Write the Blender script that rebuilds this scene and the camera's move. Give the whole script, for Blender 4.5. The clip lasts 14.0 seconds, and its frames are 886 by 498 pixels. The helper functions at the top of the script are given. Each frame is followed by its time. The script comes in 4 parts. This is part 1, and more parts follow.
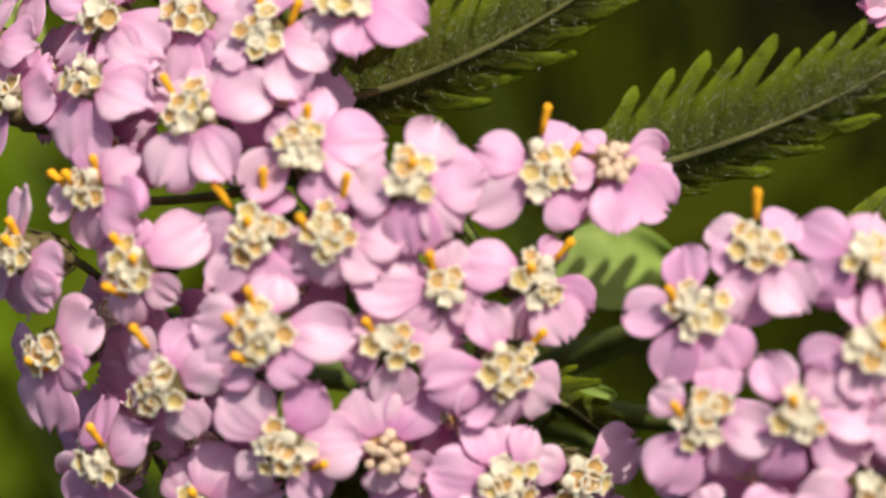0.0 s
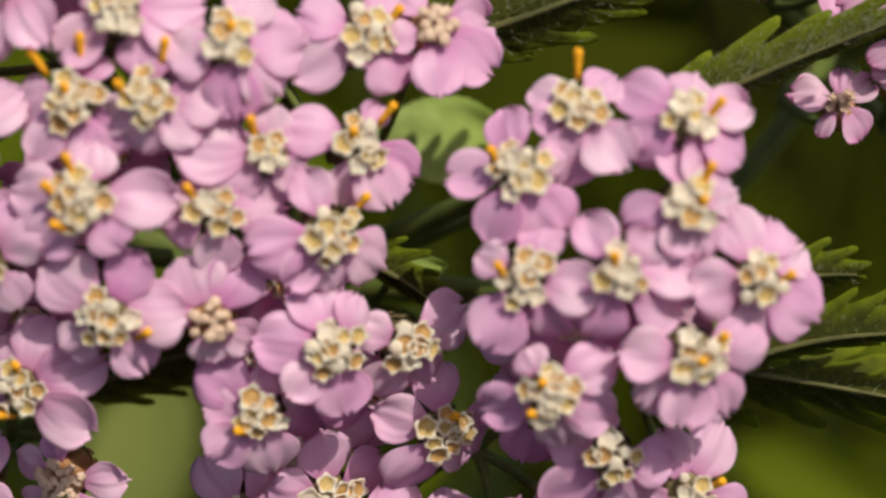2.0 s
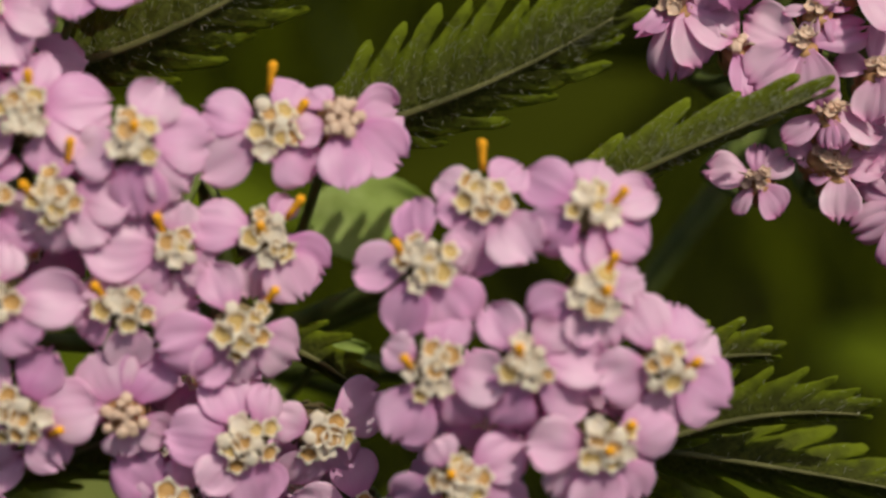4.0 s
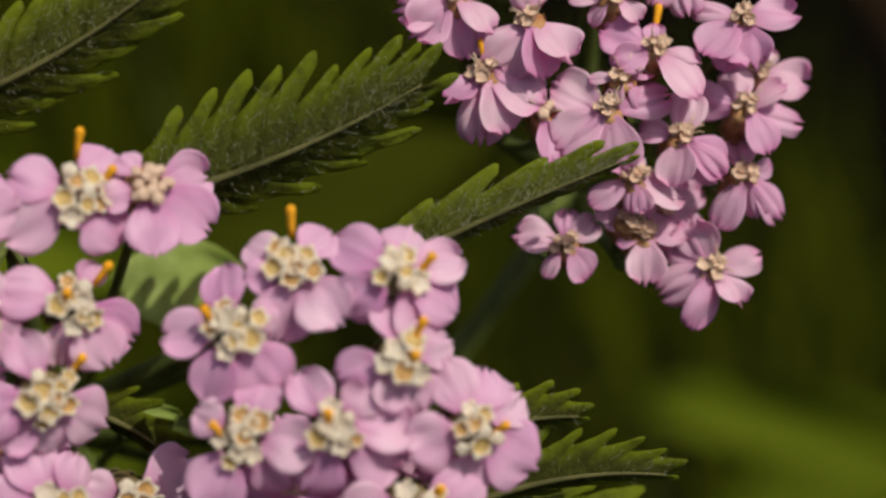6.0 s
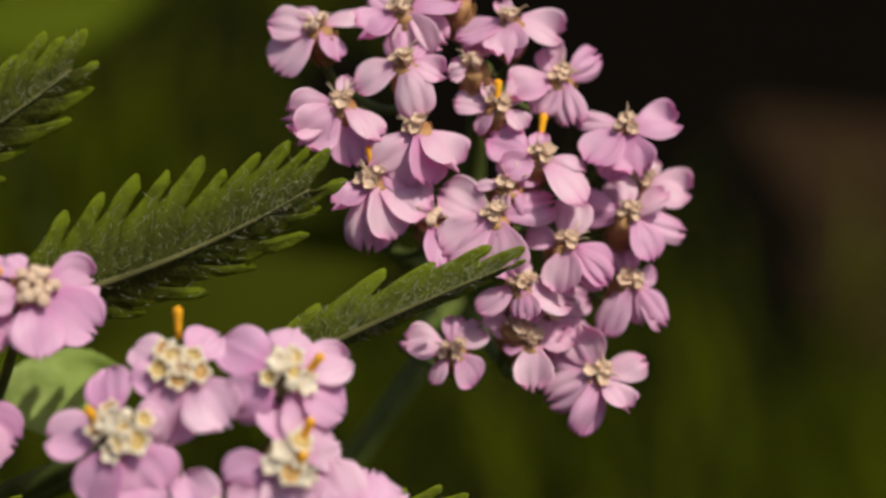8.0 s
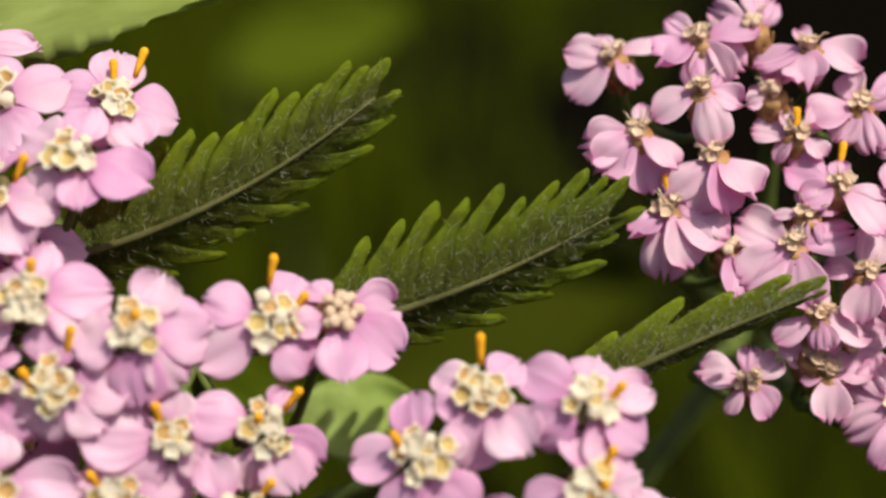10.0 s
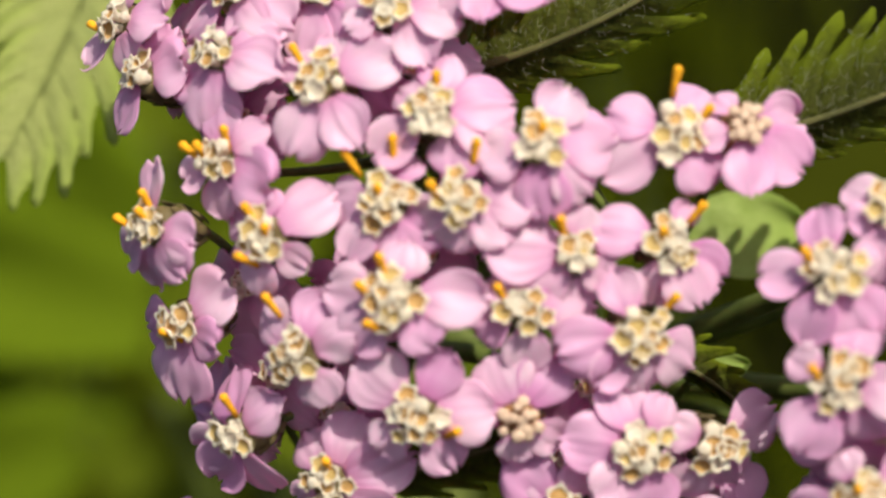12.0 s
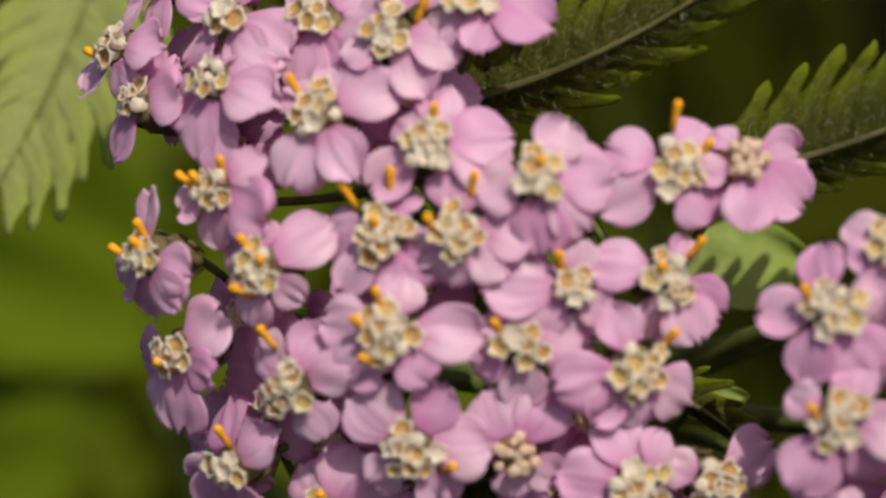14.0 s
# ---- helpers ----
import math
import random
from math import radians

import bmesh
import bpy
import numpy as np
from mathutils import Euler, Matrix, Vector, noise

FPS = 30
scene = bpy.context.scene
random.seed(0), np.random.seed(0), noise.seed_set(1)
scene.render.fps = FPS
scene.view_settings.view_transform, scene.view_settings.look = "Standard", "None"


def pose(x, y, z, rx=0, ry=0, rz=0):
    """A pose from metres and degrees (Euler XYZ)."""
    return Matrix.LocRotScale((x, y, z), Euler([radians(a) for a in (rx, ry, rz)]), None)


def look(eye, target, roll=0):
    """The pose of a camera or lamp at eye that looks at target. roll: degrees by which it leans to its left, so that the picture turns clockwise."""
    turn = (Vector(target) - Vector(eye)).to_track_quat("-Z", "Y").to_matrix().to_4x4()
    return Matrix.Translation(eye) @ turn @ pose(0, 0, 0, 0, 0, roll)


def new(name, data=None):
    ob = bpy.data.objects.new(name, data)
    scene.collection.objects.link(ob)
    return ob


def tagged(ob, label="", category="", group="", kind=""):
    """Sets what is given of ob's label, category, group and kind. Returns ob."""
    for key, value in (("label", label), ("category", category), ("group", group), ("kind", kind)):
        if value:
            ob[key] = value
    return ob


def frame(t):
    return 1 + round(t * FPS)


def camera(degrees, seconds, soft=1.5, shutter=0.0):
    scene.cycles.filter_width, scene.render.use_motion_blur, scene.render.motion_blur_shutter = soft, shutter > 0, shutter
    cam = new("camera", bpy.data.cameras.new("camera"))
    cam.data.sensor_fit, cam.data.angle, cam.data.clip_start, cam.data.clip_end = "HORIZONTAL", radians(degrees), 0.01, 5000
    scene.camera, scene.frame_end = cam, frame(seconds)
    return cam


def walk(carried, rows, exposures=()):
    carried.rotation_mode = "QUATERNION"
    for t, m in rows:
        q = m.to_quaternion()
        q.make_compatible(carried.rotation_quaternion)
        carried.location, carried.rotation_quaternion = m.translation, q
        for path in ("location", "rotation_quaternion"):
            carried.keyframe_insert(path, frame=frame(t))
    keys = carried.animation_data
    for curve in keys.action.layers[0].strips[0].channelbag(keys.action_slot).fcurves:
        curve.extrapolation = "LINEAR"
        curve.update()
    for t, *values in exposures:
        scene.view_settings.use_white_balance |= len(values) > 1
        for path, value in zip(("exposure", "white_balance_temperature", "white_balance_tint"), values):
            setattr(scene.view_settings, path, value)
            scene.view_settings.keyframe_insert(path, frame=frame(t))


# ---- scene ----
# Yarrow flowers seen from a hand's width. Places are in millimetres: u (across), v (up the picture), w (towards the eye) round the flowers.
TILT = radians(25)
VIEW = Matrix(((1, 0, 0, 0),
               (0, math.sin(TILT), -math.cos(TILT), 0),
               (0, math.cos(TILT), math.sin(TILT), 0.30),
               (0, 0, 0, 1)))
TURN = VIEW.to_3x3().to_4x4()


def spot(u, v, w):
    """World place of a point given in millimetres round the flowers."""
    return VIEW @ (Vector((u, v, w)) * 0.001)


def eye_at(u, v, w, yaw, pitch, roll):
    turn = (Matrix.Rotation(radians(yaw), 4, "Y") @ Matrix.Rotation(radians(pitch), 4, "X")
            @ Matrix.Rotation(radians(roll), 4, "Z"))
    return VIEW @ Matrix.Translation(Vector((u, v, w)) * 0.001) @ turn


# ---- camera ----
cam = camera(26.0, 14.0, soft=2.6)
cam.data.dof.use_dof = True
cam.data.dof.focus_distance = 0.0869
cam.data.dof.aperture_fstop = 24.0
walk(cam, [(t, eye_at(*row)) for t, *row in (
    (0, -1.823, -4.640, 79.896, 6.303, -4.656, 0.983),
    (0.5, 0.066, -6.398, 79.873, 4.621, -4.783, 1.051),
    (1, 1.019, -7.906, 79.877, 2.735, -5.757, 0.837),
    (1.5, 0.483, -7.239, 79.646, 2.515, -5.927, 0.795),
    (2, 0.501, -7.825, 79.690, 2.630, -6.390, 0.409),
    (2.5, 1.180, -8.342, 79.829, 2.213, -6.737, 0.310),
    (2.7, 1.917, -8.090, 79.738, 2.443, -6.144, 0.290),
    (4.8, 6.161, -2.781, 79.289, 3.178, -6.317, -1.367),
    (5, 6.339, -3.010, 79.125, 1.968, -5.115, -0.758),
    (5.5, 7.411, -2.964, 78.951, 1.070, -4.801, -0.820),
    (6, 6.413, -3.723, 79.755, -1.654, -4.652, -0.556),
    (6.5, 6.301, -5.467, 80.517, -2.345, -3.457, -0.264),
    (7, 6.860, -6.271, 80.766, -4.367, -1.666, -0.666),
    (7.2, 7.024, -6.283, 80.690, -5.152, -1.149, -0.649),
    (9.3, 4.591, -4.271, 79.537, -3.483, 0.510, 0.009),
    (9.5, 4.334, -4.233, 79.534, -2.757, 0.763, -0.041),
    (10, 3.551, -5.692, 80.103, 1.958, 0.621, 0.020),
    (10.5, 1.503, -5.720, 80.133, 4.463, -0.930, 0.308),
    (11, 0.606, -6.290, 80.012, 7.295, -2.187, -0.101),
    (11.5, -1.555, -6.368, 79.670, 8.438, -2.893, 0.187),
    (12, -2.191, -6.393, 79.644, 9.980, -4.480, -0.046),
    (12.5, -1.902, -6.843, 79.531, 10.009, -5.181, 0.314),
    (13, -4.079, -11.136, 79.871, 9.706, -3.682, -0.026),
    (13.5, -3.326, -12.075, 79.841, 10.432, -3.130, -0.169),
    (14, -2.137, -4.884, 78.918, 10.019, -4.598, 0.378),
)], exposures=((0, 0.30, 6500, 5), (1, 0.20, 6500, 7), (2.5, -0.17, 6500, 10), (5, -0.42, 6500, 10), (6.5, -0.28, 6500, 11),
               (9.5, 0.06, 6500, 4), (10.5, 0.30, 6500, 6), (11.5, 0.42, 6500, 8), (12.2, 0.25, 6500, 7), (13.0, 0.06, 6500, 6),
               (13.6, -0.02, 6500, 8), (14, -0.25, 6500, 12)))

# ---- light ----
SUN_UVW = Vector((0.38, 0.67, 0.64)).normalized()
sun_way = (VIEW.to_3x3() @ SUN_UVW).normalized()
sun = new("sun", bpy.data.lights.new("sun", "SUN"))
sun.data.energy, sun.data.angle, sun.data.color = 3.75, radians(0.53), (1.0, 0.955, 0.79)
sun.matrix_world = look(sun_way * 20, (0, 0, 0))
world = bpy.data.worlds.new("sky")
scene.world = world
world.use_nodes = True
sky = world.node_tree.nodes.new("ShaderNodeTexSky")
sky.sky_type, sky.sun_disc = "NISHITA", False
sky.dust_density, sky.ozone_density = 5.0, 0.4
sky.sun_elevation = math.asin(sun_way.z)
sky.sun_rotation = math.atan2(sun_way.x, sun_way.y)
world.node_tree.nodes["Background"].inputs["Strength"].default_value = 0.09
world.node_tree.links.new(sky.outputs[0], world.node_tree.nodes["Background"].inputs[0])


# ---- materials ----
def material(name):
    mat = bpy.data.materials.new(name)
    mat.use_nodes = True
    tree = mat.node_tree
    return mat, tree, tree.nodes["Principled BSDF"], tree.nodes["Material Output"]


def node(tree, kind, **values):
    n = tree.nodes.new(kind)
    for key, value in values.items():
        n.inputs[key].default_value = value
    return n


def ramp(tree, fac, *stops):
    n = tree.nodes.new("ShaderNodeValToRGB")
    while len(n.color_ramp.elements) < len(stops):
        n.color_ramp.elements.new(0.5)
    for e, (p, c) in zip(n.color_ramp.elements, stops):
        e.position, e.color = p, (*c, 1)
    tree.links.new(fac, n.inputs[0])
    return n.outputs[0]


def mixed(tree, a, b, fac, how="MIX"):
    n = tree.nodes.new("ShaderNodeMix")
    n.data_type, n.blend_type = "RGBA", how
    for sock, value in ((n.inputs[0], fac), (n.inputs[6], a), (n.inputs[7], b)):
        if isinstance(value, bpy.types.NodeSocket):
            tree.links.new(value, sock)
        else:
            sock.default_value = value if isinstance(value, float) else (*value, 1)
    return n.outputs[2]


def noise_of(tree, scale, detail=4.0, stretch=None, rough=0.55):
    co = tree.nodes.new("ShaderNodeTexCoord")
    out = co.outputs["Object"]
    if stretch:
        m = tree.nodes.new("ShaderNodeMapping")
        m.inputs["Scale"].default_value = stretch
        tree.links.new(out, m.inputs[0])
        out = m.outputs[0]
    n = node(tree, "ShaderNodeTexNoise", Scale=scale, Detail=detail, Roughness=rough)
    tree.links.new(out, n.inputs["Vector"])
    return n.outputs["Fac"]


def bumped(tree, bsdf, height, strength, distance):
    b = node(tree, "ShaderNodeBump", Strength=strength, Distance=distance)
    tree.links.new(height, b.inputs["Height"])
    tree.links.new(b.outputs[0], bsdf.inputs["Normal"])


def thin(tree, bsdf, output, colour, share):
    """Let a share of the light through a leaf or petal."""
    t = tree.nodes.new("ShaderNodeBsdfTranslucent")
    mix = tree.nodes.new("ShaderNodeMixShader")
    mix.inputs[0].default_value = share
    if isinstance(colour, tuple):
        t.inputs[0].default_value = (*colour, 1)
    else:
        tree.links.new(colour, t.inputs[0])
    tree.links.new(bsdf.outputs[0], mix.inputs[1])
    tree.links.new(t.outputs[0], mix.inputs[2])
    tree.links.new(mix.outputs[0], output.inputs[0])


def random_of(tree):
    return tree.nodes.new("ShaderNodeObjectInfo").outputs["Random"]


def petal_material(name, light, pale, deep, through_colour, share, edge=None):
    mat, tree, bsdf, output = material(name)
    streak = noise_of(tree, 2400, 3.0, (0.10, 1.9, 0.3))
    blotch = noise_of(tree, 420, 2.0)
    colour = ramp(tree, streak, (0.22, deep), (0.50, pale))
    colour = mixed(tree, colour, light, ramp(tree, blotch, (0.36, (0, 0, 0)), (0.64, (0.9, 0.9, 0.9))))
    split = tree.nodes.new("ShaderNodeSeparateXYZ")
    tree.links.new(tree.nodes.new("ShaderNodeTexCoord").outputs["Object"], split.inputs[0])
    far = node(tree, "ShaderNodeMath")
    far.operation = "MULTIPLY"
    far.inputs[1].default_value = 1000
    tree.links.new(split.outputs[0], far.inputs[0])
    colour = mixed(tree, deep, colour, ramp(tree, far.outputs[0], (0.10, (0.15, 0.15, 0.15)), (0.42, (1, 1, 1))))
    if edge:
        colour = mixed(tree, colour, edge, ramp(tree, far.outputs[0], (0.70, (0, 0, 0)), (1.0, (0.85, 0.85, 0.85))))
    tone = ramp(tree, random_of(tree), (0.0, (0.86, 0.68, 0.86)), (0.35, (0.96, 0.90, 0.97)), (0.6, (1, 1, 1)), (1.0, (1.0, 1.06, 1.02)))
    colour = mixed(tree, colour, tone, 1.0, "MULTIPLY")
    tree.links.new(colour, bsdf.inputs["Base Color"])
    bsdf.inputs["Roughness"].default_value = 0.48
    bsdf.inputs["Sheen Weight"].default_value = 0.15
    bumped(tree, bsdf, streak, 0.3, 0.00004)
    thin(tree, bsdf, output, through_colour, share)
    return mat


def plain_material(name, low, high, scale, rough=0.6, bump=0.3, share=0.0, stretch=None, vary=0.0, gloss=0.3):
    mat, tree, bsdf, output = material(name)
    grain = noise_of(tree, scale, 4.0, stretch)
    colour = ramp(tree, grain, (0.3, low), (0.7, high))
    if vary:
        tone = ramp(tree, random_of(tree), (0.0, (1 - vary,) * 3), (1.0, (1, 1, 1)))
        colour = mixed(tree, colour, tone, 1.0, "MULTIPLY")
    tree.links.new(colour, bsdf.inputs["Base Color"])
    bsdf.inputs["Roughness"].default_value = rough
    bsdf.inputs["Specular IOR Level"].default_value = gloss
    if bump:
        bumped(tree, bsdf, grain, bump, 0.1 / scale)
    if share:
        thin(tree, bsdf, output, colour, share)
    return mat


PETAL = petal_material("pink_petal", (0.88, 0.70, 0.82), (0.81, 0.53, 0.73), (0.68, 0.32, 0.58), (0.92, 0.38, 0.71), 0.42)
OLD_PETAL = petal_material("pale_petal", (0.86, 0.68, 0.79), (0.80, 0.55, 0.71), (0.72, 0.40, 0.61), (0.92, 0.40, 0.68), 0.42, (0.70, 0.22, 0.50))
CREAM = plain_material("cream_floret", (0.94, 0.83, 0.67), (0.99, 0.94, 0.85), 2500, 0.6, 0.3, 0.5, vary=0.12)
GOLD = plain_material("golden_throat", (0.46, 0.31, 0.10), (0.72, 0.53, 0.23), 1800, 0.6, 0.3, 0.2)
BROWN = plain_material("brown_throat", (0.36, 0.19, 0.06), (0.60, 0.37, 0.14), 1800, 0.6, 0.3, 0.1)
HONEY = plain_material("honey_floret", (0.70, 0.47, 0.32), (0.93, 0.78, 0.64), 2200, 0.5, 0.4, 0.35, vary=0.3)
TAN = plain_material("tan_floret", (0.64, 0.42, 0.30), (0.88, 0.70, 0.56), 1800, 0.6, 0.4, 0.25)
ORANGE = plain_material("orange_pollen", (0.70, 0.27, 0.005), (0.95, 0.48, 0.02), 6000, 0.8, 0.6)
CUP = plain_material("green_brown_bract", (0.10, 0.07, 0.03), (0.26, 0.20, 0.09), 900, 0.6, 0.3, vary=0.3)
RIPE_CUP = plain_material("russet_bract", (0.30, 0.12, 0.05), (0.50, 0.28, 0.12), 900, 0.6, 0.3, vary=0.2)
STEM = plain_material("green_stem", (0.060, 0.085, 0.015), (0.14, 0.17, 0.04), 700, 0.6, 0.4, stretch=(1, 1, 0.2))

def leaf_material(name, dark, mid, tip, share, blade=False, rough=0.8):
    """Leaf, finely wrinkled, yellower towards its rim, partly as painted sunlight. blade: the way across is the second
    of the mesh's own coordinates.
    """
    mat, tree, bsdf, output = material(name)
    grain, spots = noise_of(tree, 5200, 5.0, (1.0, 1.0, 1.0)), noise_of(tree, 1300, 3.0)
    split = tree.nodes.new("ShaderNodeSeparateXYZ")
    tree.links.new(tree.nodes.new("ShaderNodeTexCoord").outputs["UV" if blade else "Object"], split.inputs[0])
    far = node(tree, "ShaderNodeMath")
    far.operation = "MULTIPLY"
    far.inputs[1].default_value = 1 if blade else 1000
    tree.links.new(split.outputs[1 if blade else 0], far.inputs[0])
    colour = ramp(tree, grain, (0.30, dark), (0.66, mid))
    # rim colour: the leaf's own yellow tips plus sun painted on the teeth
    colour = mixed(tree, colour, tip, ramp(tree, far.outputs[0], (0.34, (0, 0, 0)), (0.92, (0.88, 0.88, 0.88))))
    colour = mixed(tree, colour, dark, ramp(tree, spots, (0.50, (0, 0, 0)), (0.75, (0.6, 0.6, 0.6))))
    tone = ramp(tree, random_of(tree), (0.0, (0.8, 0.82, 0.78)), (1.0, (1, 1, 1)))
    colour = mixed(tree, colour, tone, 1.0, "MULTIPLY")
    tree.links.new(colour, bsdf.inputs["Base Color"])
    bsdf.inputs["Roughness"].default_value = rough
    bsdf.inputs["Specular IOR Level"].default_value = 0.25
    bumped(tree, bsdf, grain, 1.0, 0.00012)
    thin(tree, bsdf, output, colour, share)
    return mat


LEAF = leaf_material("green_leaf", (0.046, 0.051, 0.006), (0.115, 0.128, 0.013), (0.24, 0.30, 0.007), 0.48, True)
WEED = plain_material("weed_leaf", (0.085, 0.12, 0.004), (0.16, 0.20, 0.012), 40, 0.8, 0.3, 0.35, vary=0.3, gloss=0.05)
GRASS = plain_material("olive_grass", (0.045, 0.056, 0.002), (0.095, 0.112, 0.005), 9, 0.9, 0.0, 0.3, gloss=0.0)
OLIVE = plain_material("olive_weed_leaf", (0.038, 0.048, 0.0015), (0.066, 0.074, 0.003), 40, 0.8, 0.3, 0.3, vary=0.2, gloss=0.05)
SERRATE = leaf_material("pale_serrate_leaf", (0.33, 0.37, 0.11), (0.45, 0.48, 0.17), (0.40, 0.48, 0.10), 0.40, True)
SAGE = plain_material("sage_weed_leaf", (0.17, 0.20, 0.045), (0.25, 0.28, 0.08), 40, 0.8, 0.3, 0.3, vary=0.2, gloss=0.05)
LUSH = plain_material("lush_weed_leaf", (0.105, 0.165, 0.004), (0.18, 0.245, 0.012), 40, 0.8, 0.3, 0.35, vary=0.2, gloss=0.05)
PALE_LEAF = leaf_material("pale_green_leaf", (0.25, 0.30, 0.065), (0.42, 0.48, 0.15), (0.37, 0.43, 0.09), 0.38)
FRESH_LEAF = leaf_material("fresh_green_leaf", (0.28, 0.37, 0.08), (0.47, 0.57, 0.19), (0.42, 0.55, 0.12), 0.45)
YOUNG = leaf_material("young_green_leaf", (0.070, 0.080, 0.009), (0.165, 0.185, 0.022), (0.27, 0.33, 0.012), 0.48, True)
RIB = plain_material("hairy_midrib", (0.065, 0.064, 0.018), (0.115, 0.108, 0.034), 900, 0.7, 0.4)
HAIR = plain_material("white_hair", (0.48, 0.48, 0.32), (0.72, 0.72, 0.55), 900, 0.6, 0.0, 0.4)


# ---- mesh helpers (millimetres in, metres out) ----
def mesh_of(name, verts, faces, mats, slots=None, smooth=True, uv=None):
    me = bpy.data.meshes.new(name)
    me.from_pydata([(x * 0.001, y * 0.001, z * 0.001) for x, y, z in verts], [], faces)
    for m in mats:
        me.materials.append(m)
    for i, p in enumerate(me.polygons):
        p.use_smooth = smooth
        if slots:
            p.material_index = slots[i]
    if uv:
        layer = me.uv_layers.new(name="blade")
        for loop in me.loops:
            layer.data[loop.index].uv = uv[loop.vertex_index]
    me.update()
    return me


def part(name, me, parent, m, label=""):
    ob = new(name, me)
    ob.parent = parent
    ob.matrix_basis = m
    if label:
        tagged(ob, label)
    return ob


def tube(points, radii, sides=8, caps=True):
    """Verts and faces of a tube along points (vectors, mm) with a radius at each."""
    verts, faces = [], []
    pts = [Vector(p) for p in points]
    side = None
    for i, p in enumerate(pts):
        t = (pts[min(i + 1, len(pts) - 1)] - pts[max(i - 1, 0)]).normalized()
        if side is None:
            side = t.orthogonal().normalized()
        side = (side - t * side.dot(t)).normalized()
        other = t.cross(side)
        for k in range(sides):
            a = 2 * math.pi * k / sides
            verts.append(tuple(p + (side * math.cos(a) + other * math.sin(a)) * radii[i]))
    for i in range(len(pts) - 1):
        for k in range(sides):
            a, b = i * sides + k, i * sides + (k + 1) % sides
            faces.append((a, b, b + sides, a + sides))
    if caps:
        faces.append(tuple(reversed(range(sides))))
        faces.append(tuple(range(len(verts) - sides, len(verts))))
    return verts, faces


def bow(a, b, sag, steps=8):
    """A bent line from a to b (mm) with the sag vector at its middle."""
    a, b, sag = Vector(a), Vector(b), Vector(sag)
    return [a.lerp(b, i / steps) + sag * (4 * i / steps * (1 - i / steps)) for i in range(steps + 1)]


def sheet(rows, thick):
    """A closed thin shell from a grid of points (rows of equal length)."""
    n, m = len(rows), len(rows[0])
    top = [Vector(p) for r in rows for p in r]
    verts, faces = [], []
    for s in (0.5, -0.5):
        for i in range(n):
            for j in range(m):
                du = top[min(i + 1, n - 1) * m + j] - top[max(i - 1, 0) * m + j]
                dv = top[i * m + min(j + 1, m - 1)] - top[i * m + max(j - 1, 0)]
                nn = du.cross(dv)
                nn = nn.normalized() if nn.length > 1e-9 else Vector((0, 0, 1))
                rim = 0.25 if i in (0, n - 1) or j in (0, m - 1) else 1.0
                verts.append(tuple(top[i * m + j] + nn * thick * s * rim))
    o = n * m
    for i in range(n - 1):
        for j in range(m - 1):
            a, b, c, d = i * m + j, i * m + j + 1, (i + 1) * m + j + 1, (i + 1) * m + j
            faces.append((a, d, c, b))
            faces.append((o + a, o + b, o + c, o + d))
    ring = ([j for j in range(m)] + [i * m + m - 1 for i in range(1, n)]
            + [(n - 1) * m + j for j in range(m - 2, -1, -1)] + [i * m for i in range(n - 2, 0, -1)])
    for k in range(len(ring)):
        a, b = ring[k], ring[(k + 1) % len(ring)]
        faces.append((a, b, o + b, o + a))
    return verts, faces


# ---- flower pieces ----
def petal_mesh(seed, mat, wide, drop, curl, cleft=0.12, blunt=2.4, bulge=0.55):
    """A broad three-toothed ray, one millimetre long from its claw."""
    rnd = random.Random(seed)
    lop, notch, wave, p0 = rnd.uniform(-0.12, 0.12), rnd.uniform(0.04, cleft), rnd.uniform(0.03, 0.09), rnd.uniform(0, 6)
    lift = rnd.uniform(-0.04, 0.08)
    rows = []
    n, m = 16, 21
    for i in range(n):
        s = i / (n - 1)
        half = 0.5 * wide * (0.34 + 0.66 * math.sin(min(s / bulge, 1.0) * math.pi / 2) ** 1.2)
        if s > bulge:
            half *= (1 - ((s - bulge) / (1.018 - bulge)) ** blunt) ** (1 / blunt)
        row = []
        for j in range(m):
            q = 2 * j / (m - 1) - 1
            end = 1.0 - 0.10 * q * q - notch * (0.5 - 0.5 * math.cos(3 * math.pi * q)) * (1 - q * q)
            x = s * end
            y = half * q + lop * s * s * 0.5
            z = (lift * s + drop * s * s - curl * q * q * s + 0.006 * math.cos(3 * math.pi * q) * min(1, 2 * s) * (1 - 0.5 * s)
                 + wave * math.sin(4 * x + 3 * q + p0) * s
                 + 0.022 * noise.noise((x * 2.2, q * 5.5, seed * 3.1)) * min(1, 3 * s)
                 + 0.030 * noise.noise((x * 3.0, q * 1.6, seed * 5.7)) * s)
            row.append((x, y, z))
        rows.append(row)
    return mesh_of("petal", *sheet(rows, 0.016), [mat])


PETALS = [petal_mesh(k, PETAL, 1.00 + 0.07 * (k % 4), -0.06 - 0.08 * (k % 5), 0.09 * (k % 4) - 0.11, 0.17) for k in range(14)]
OLD_PETALS = [petal_mesh(20 + k, OLD_PETAL, 0.70 + 0.06 * (k % 4), -0.14 - 0.11 * (k % 3), 0.16 - 0.14 * (k % 4), 0.26, 2.8, 0.64) for k in range(12)]


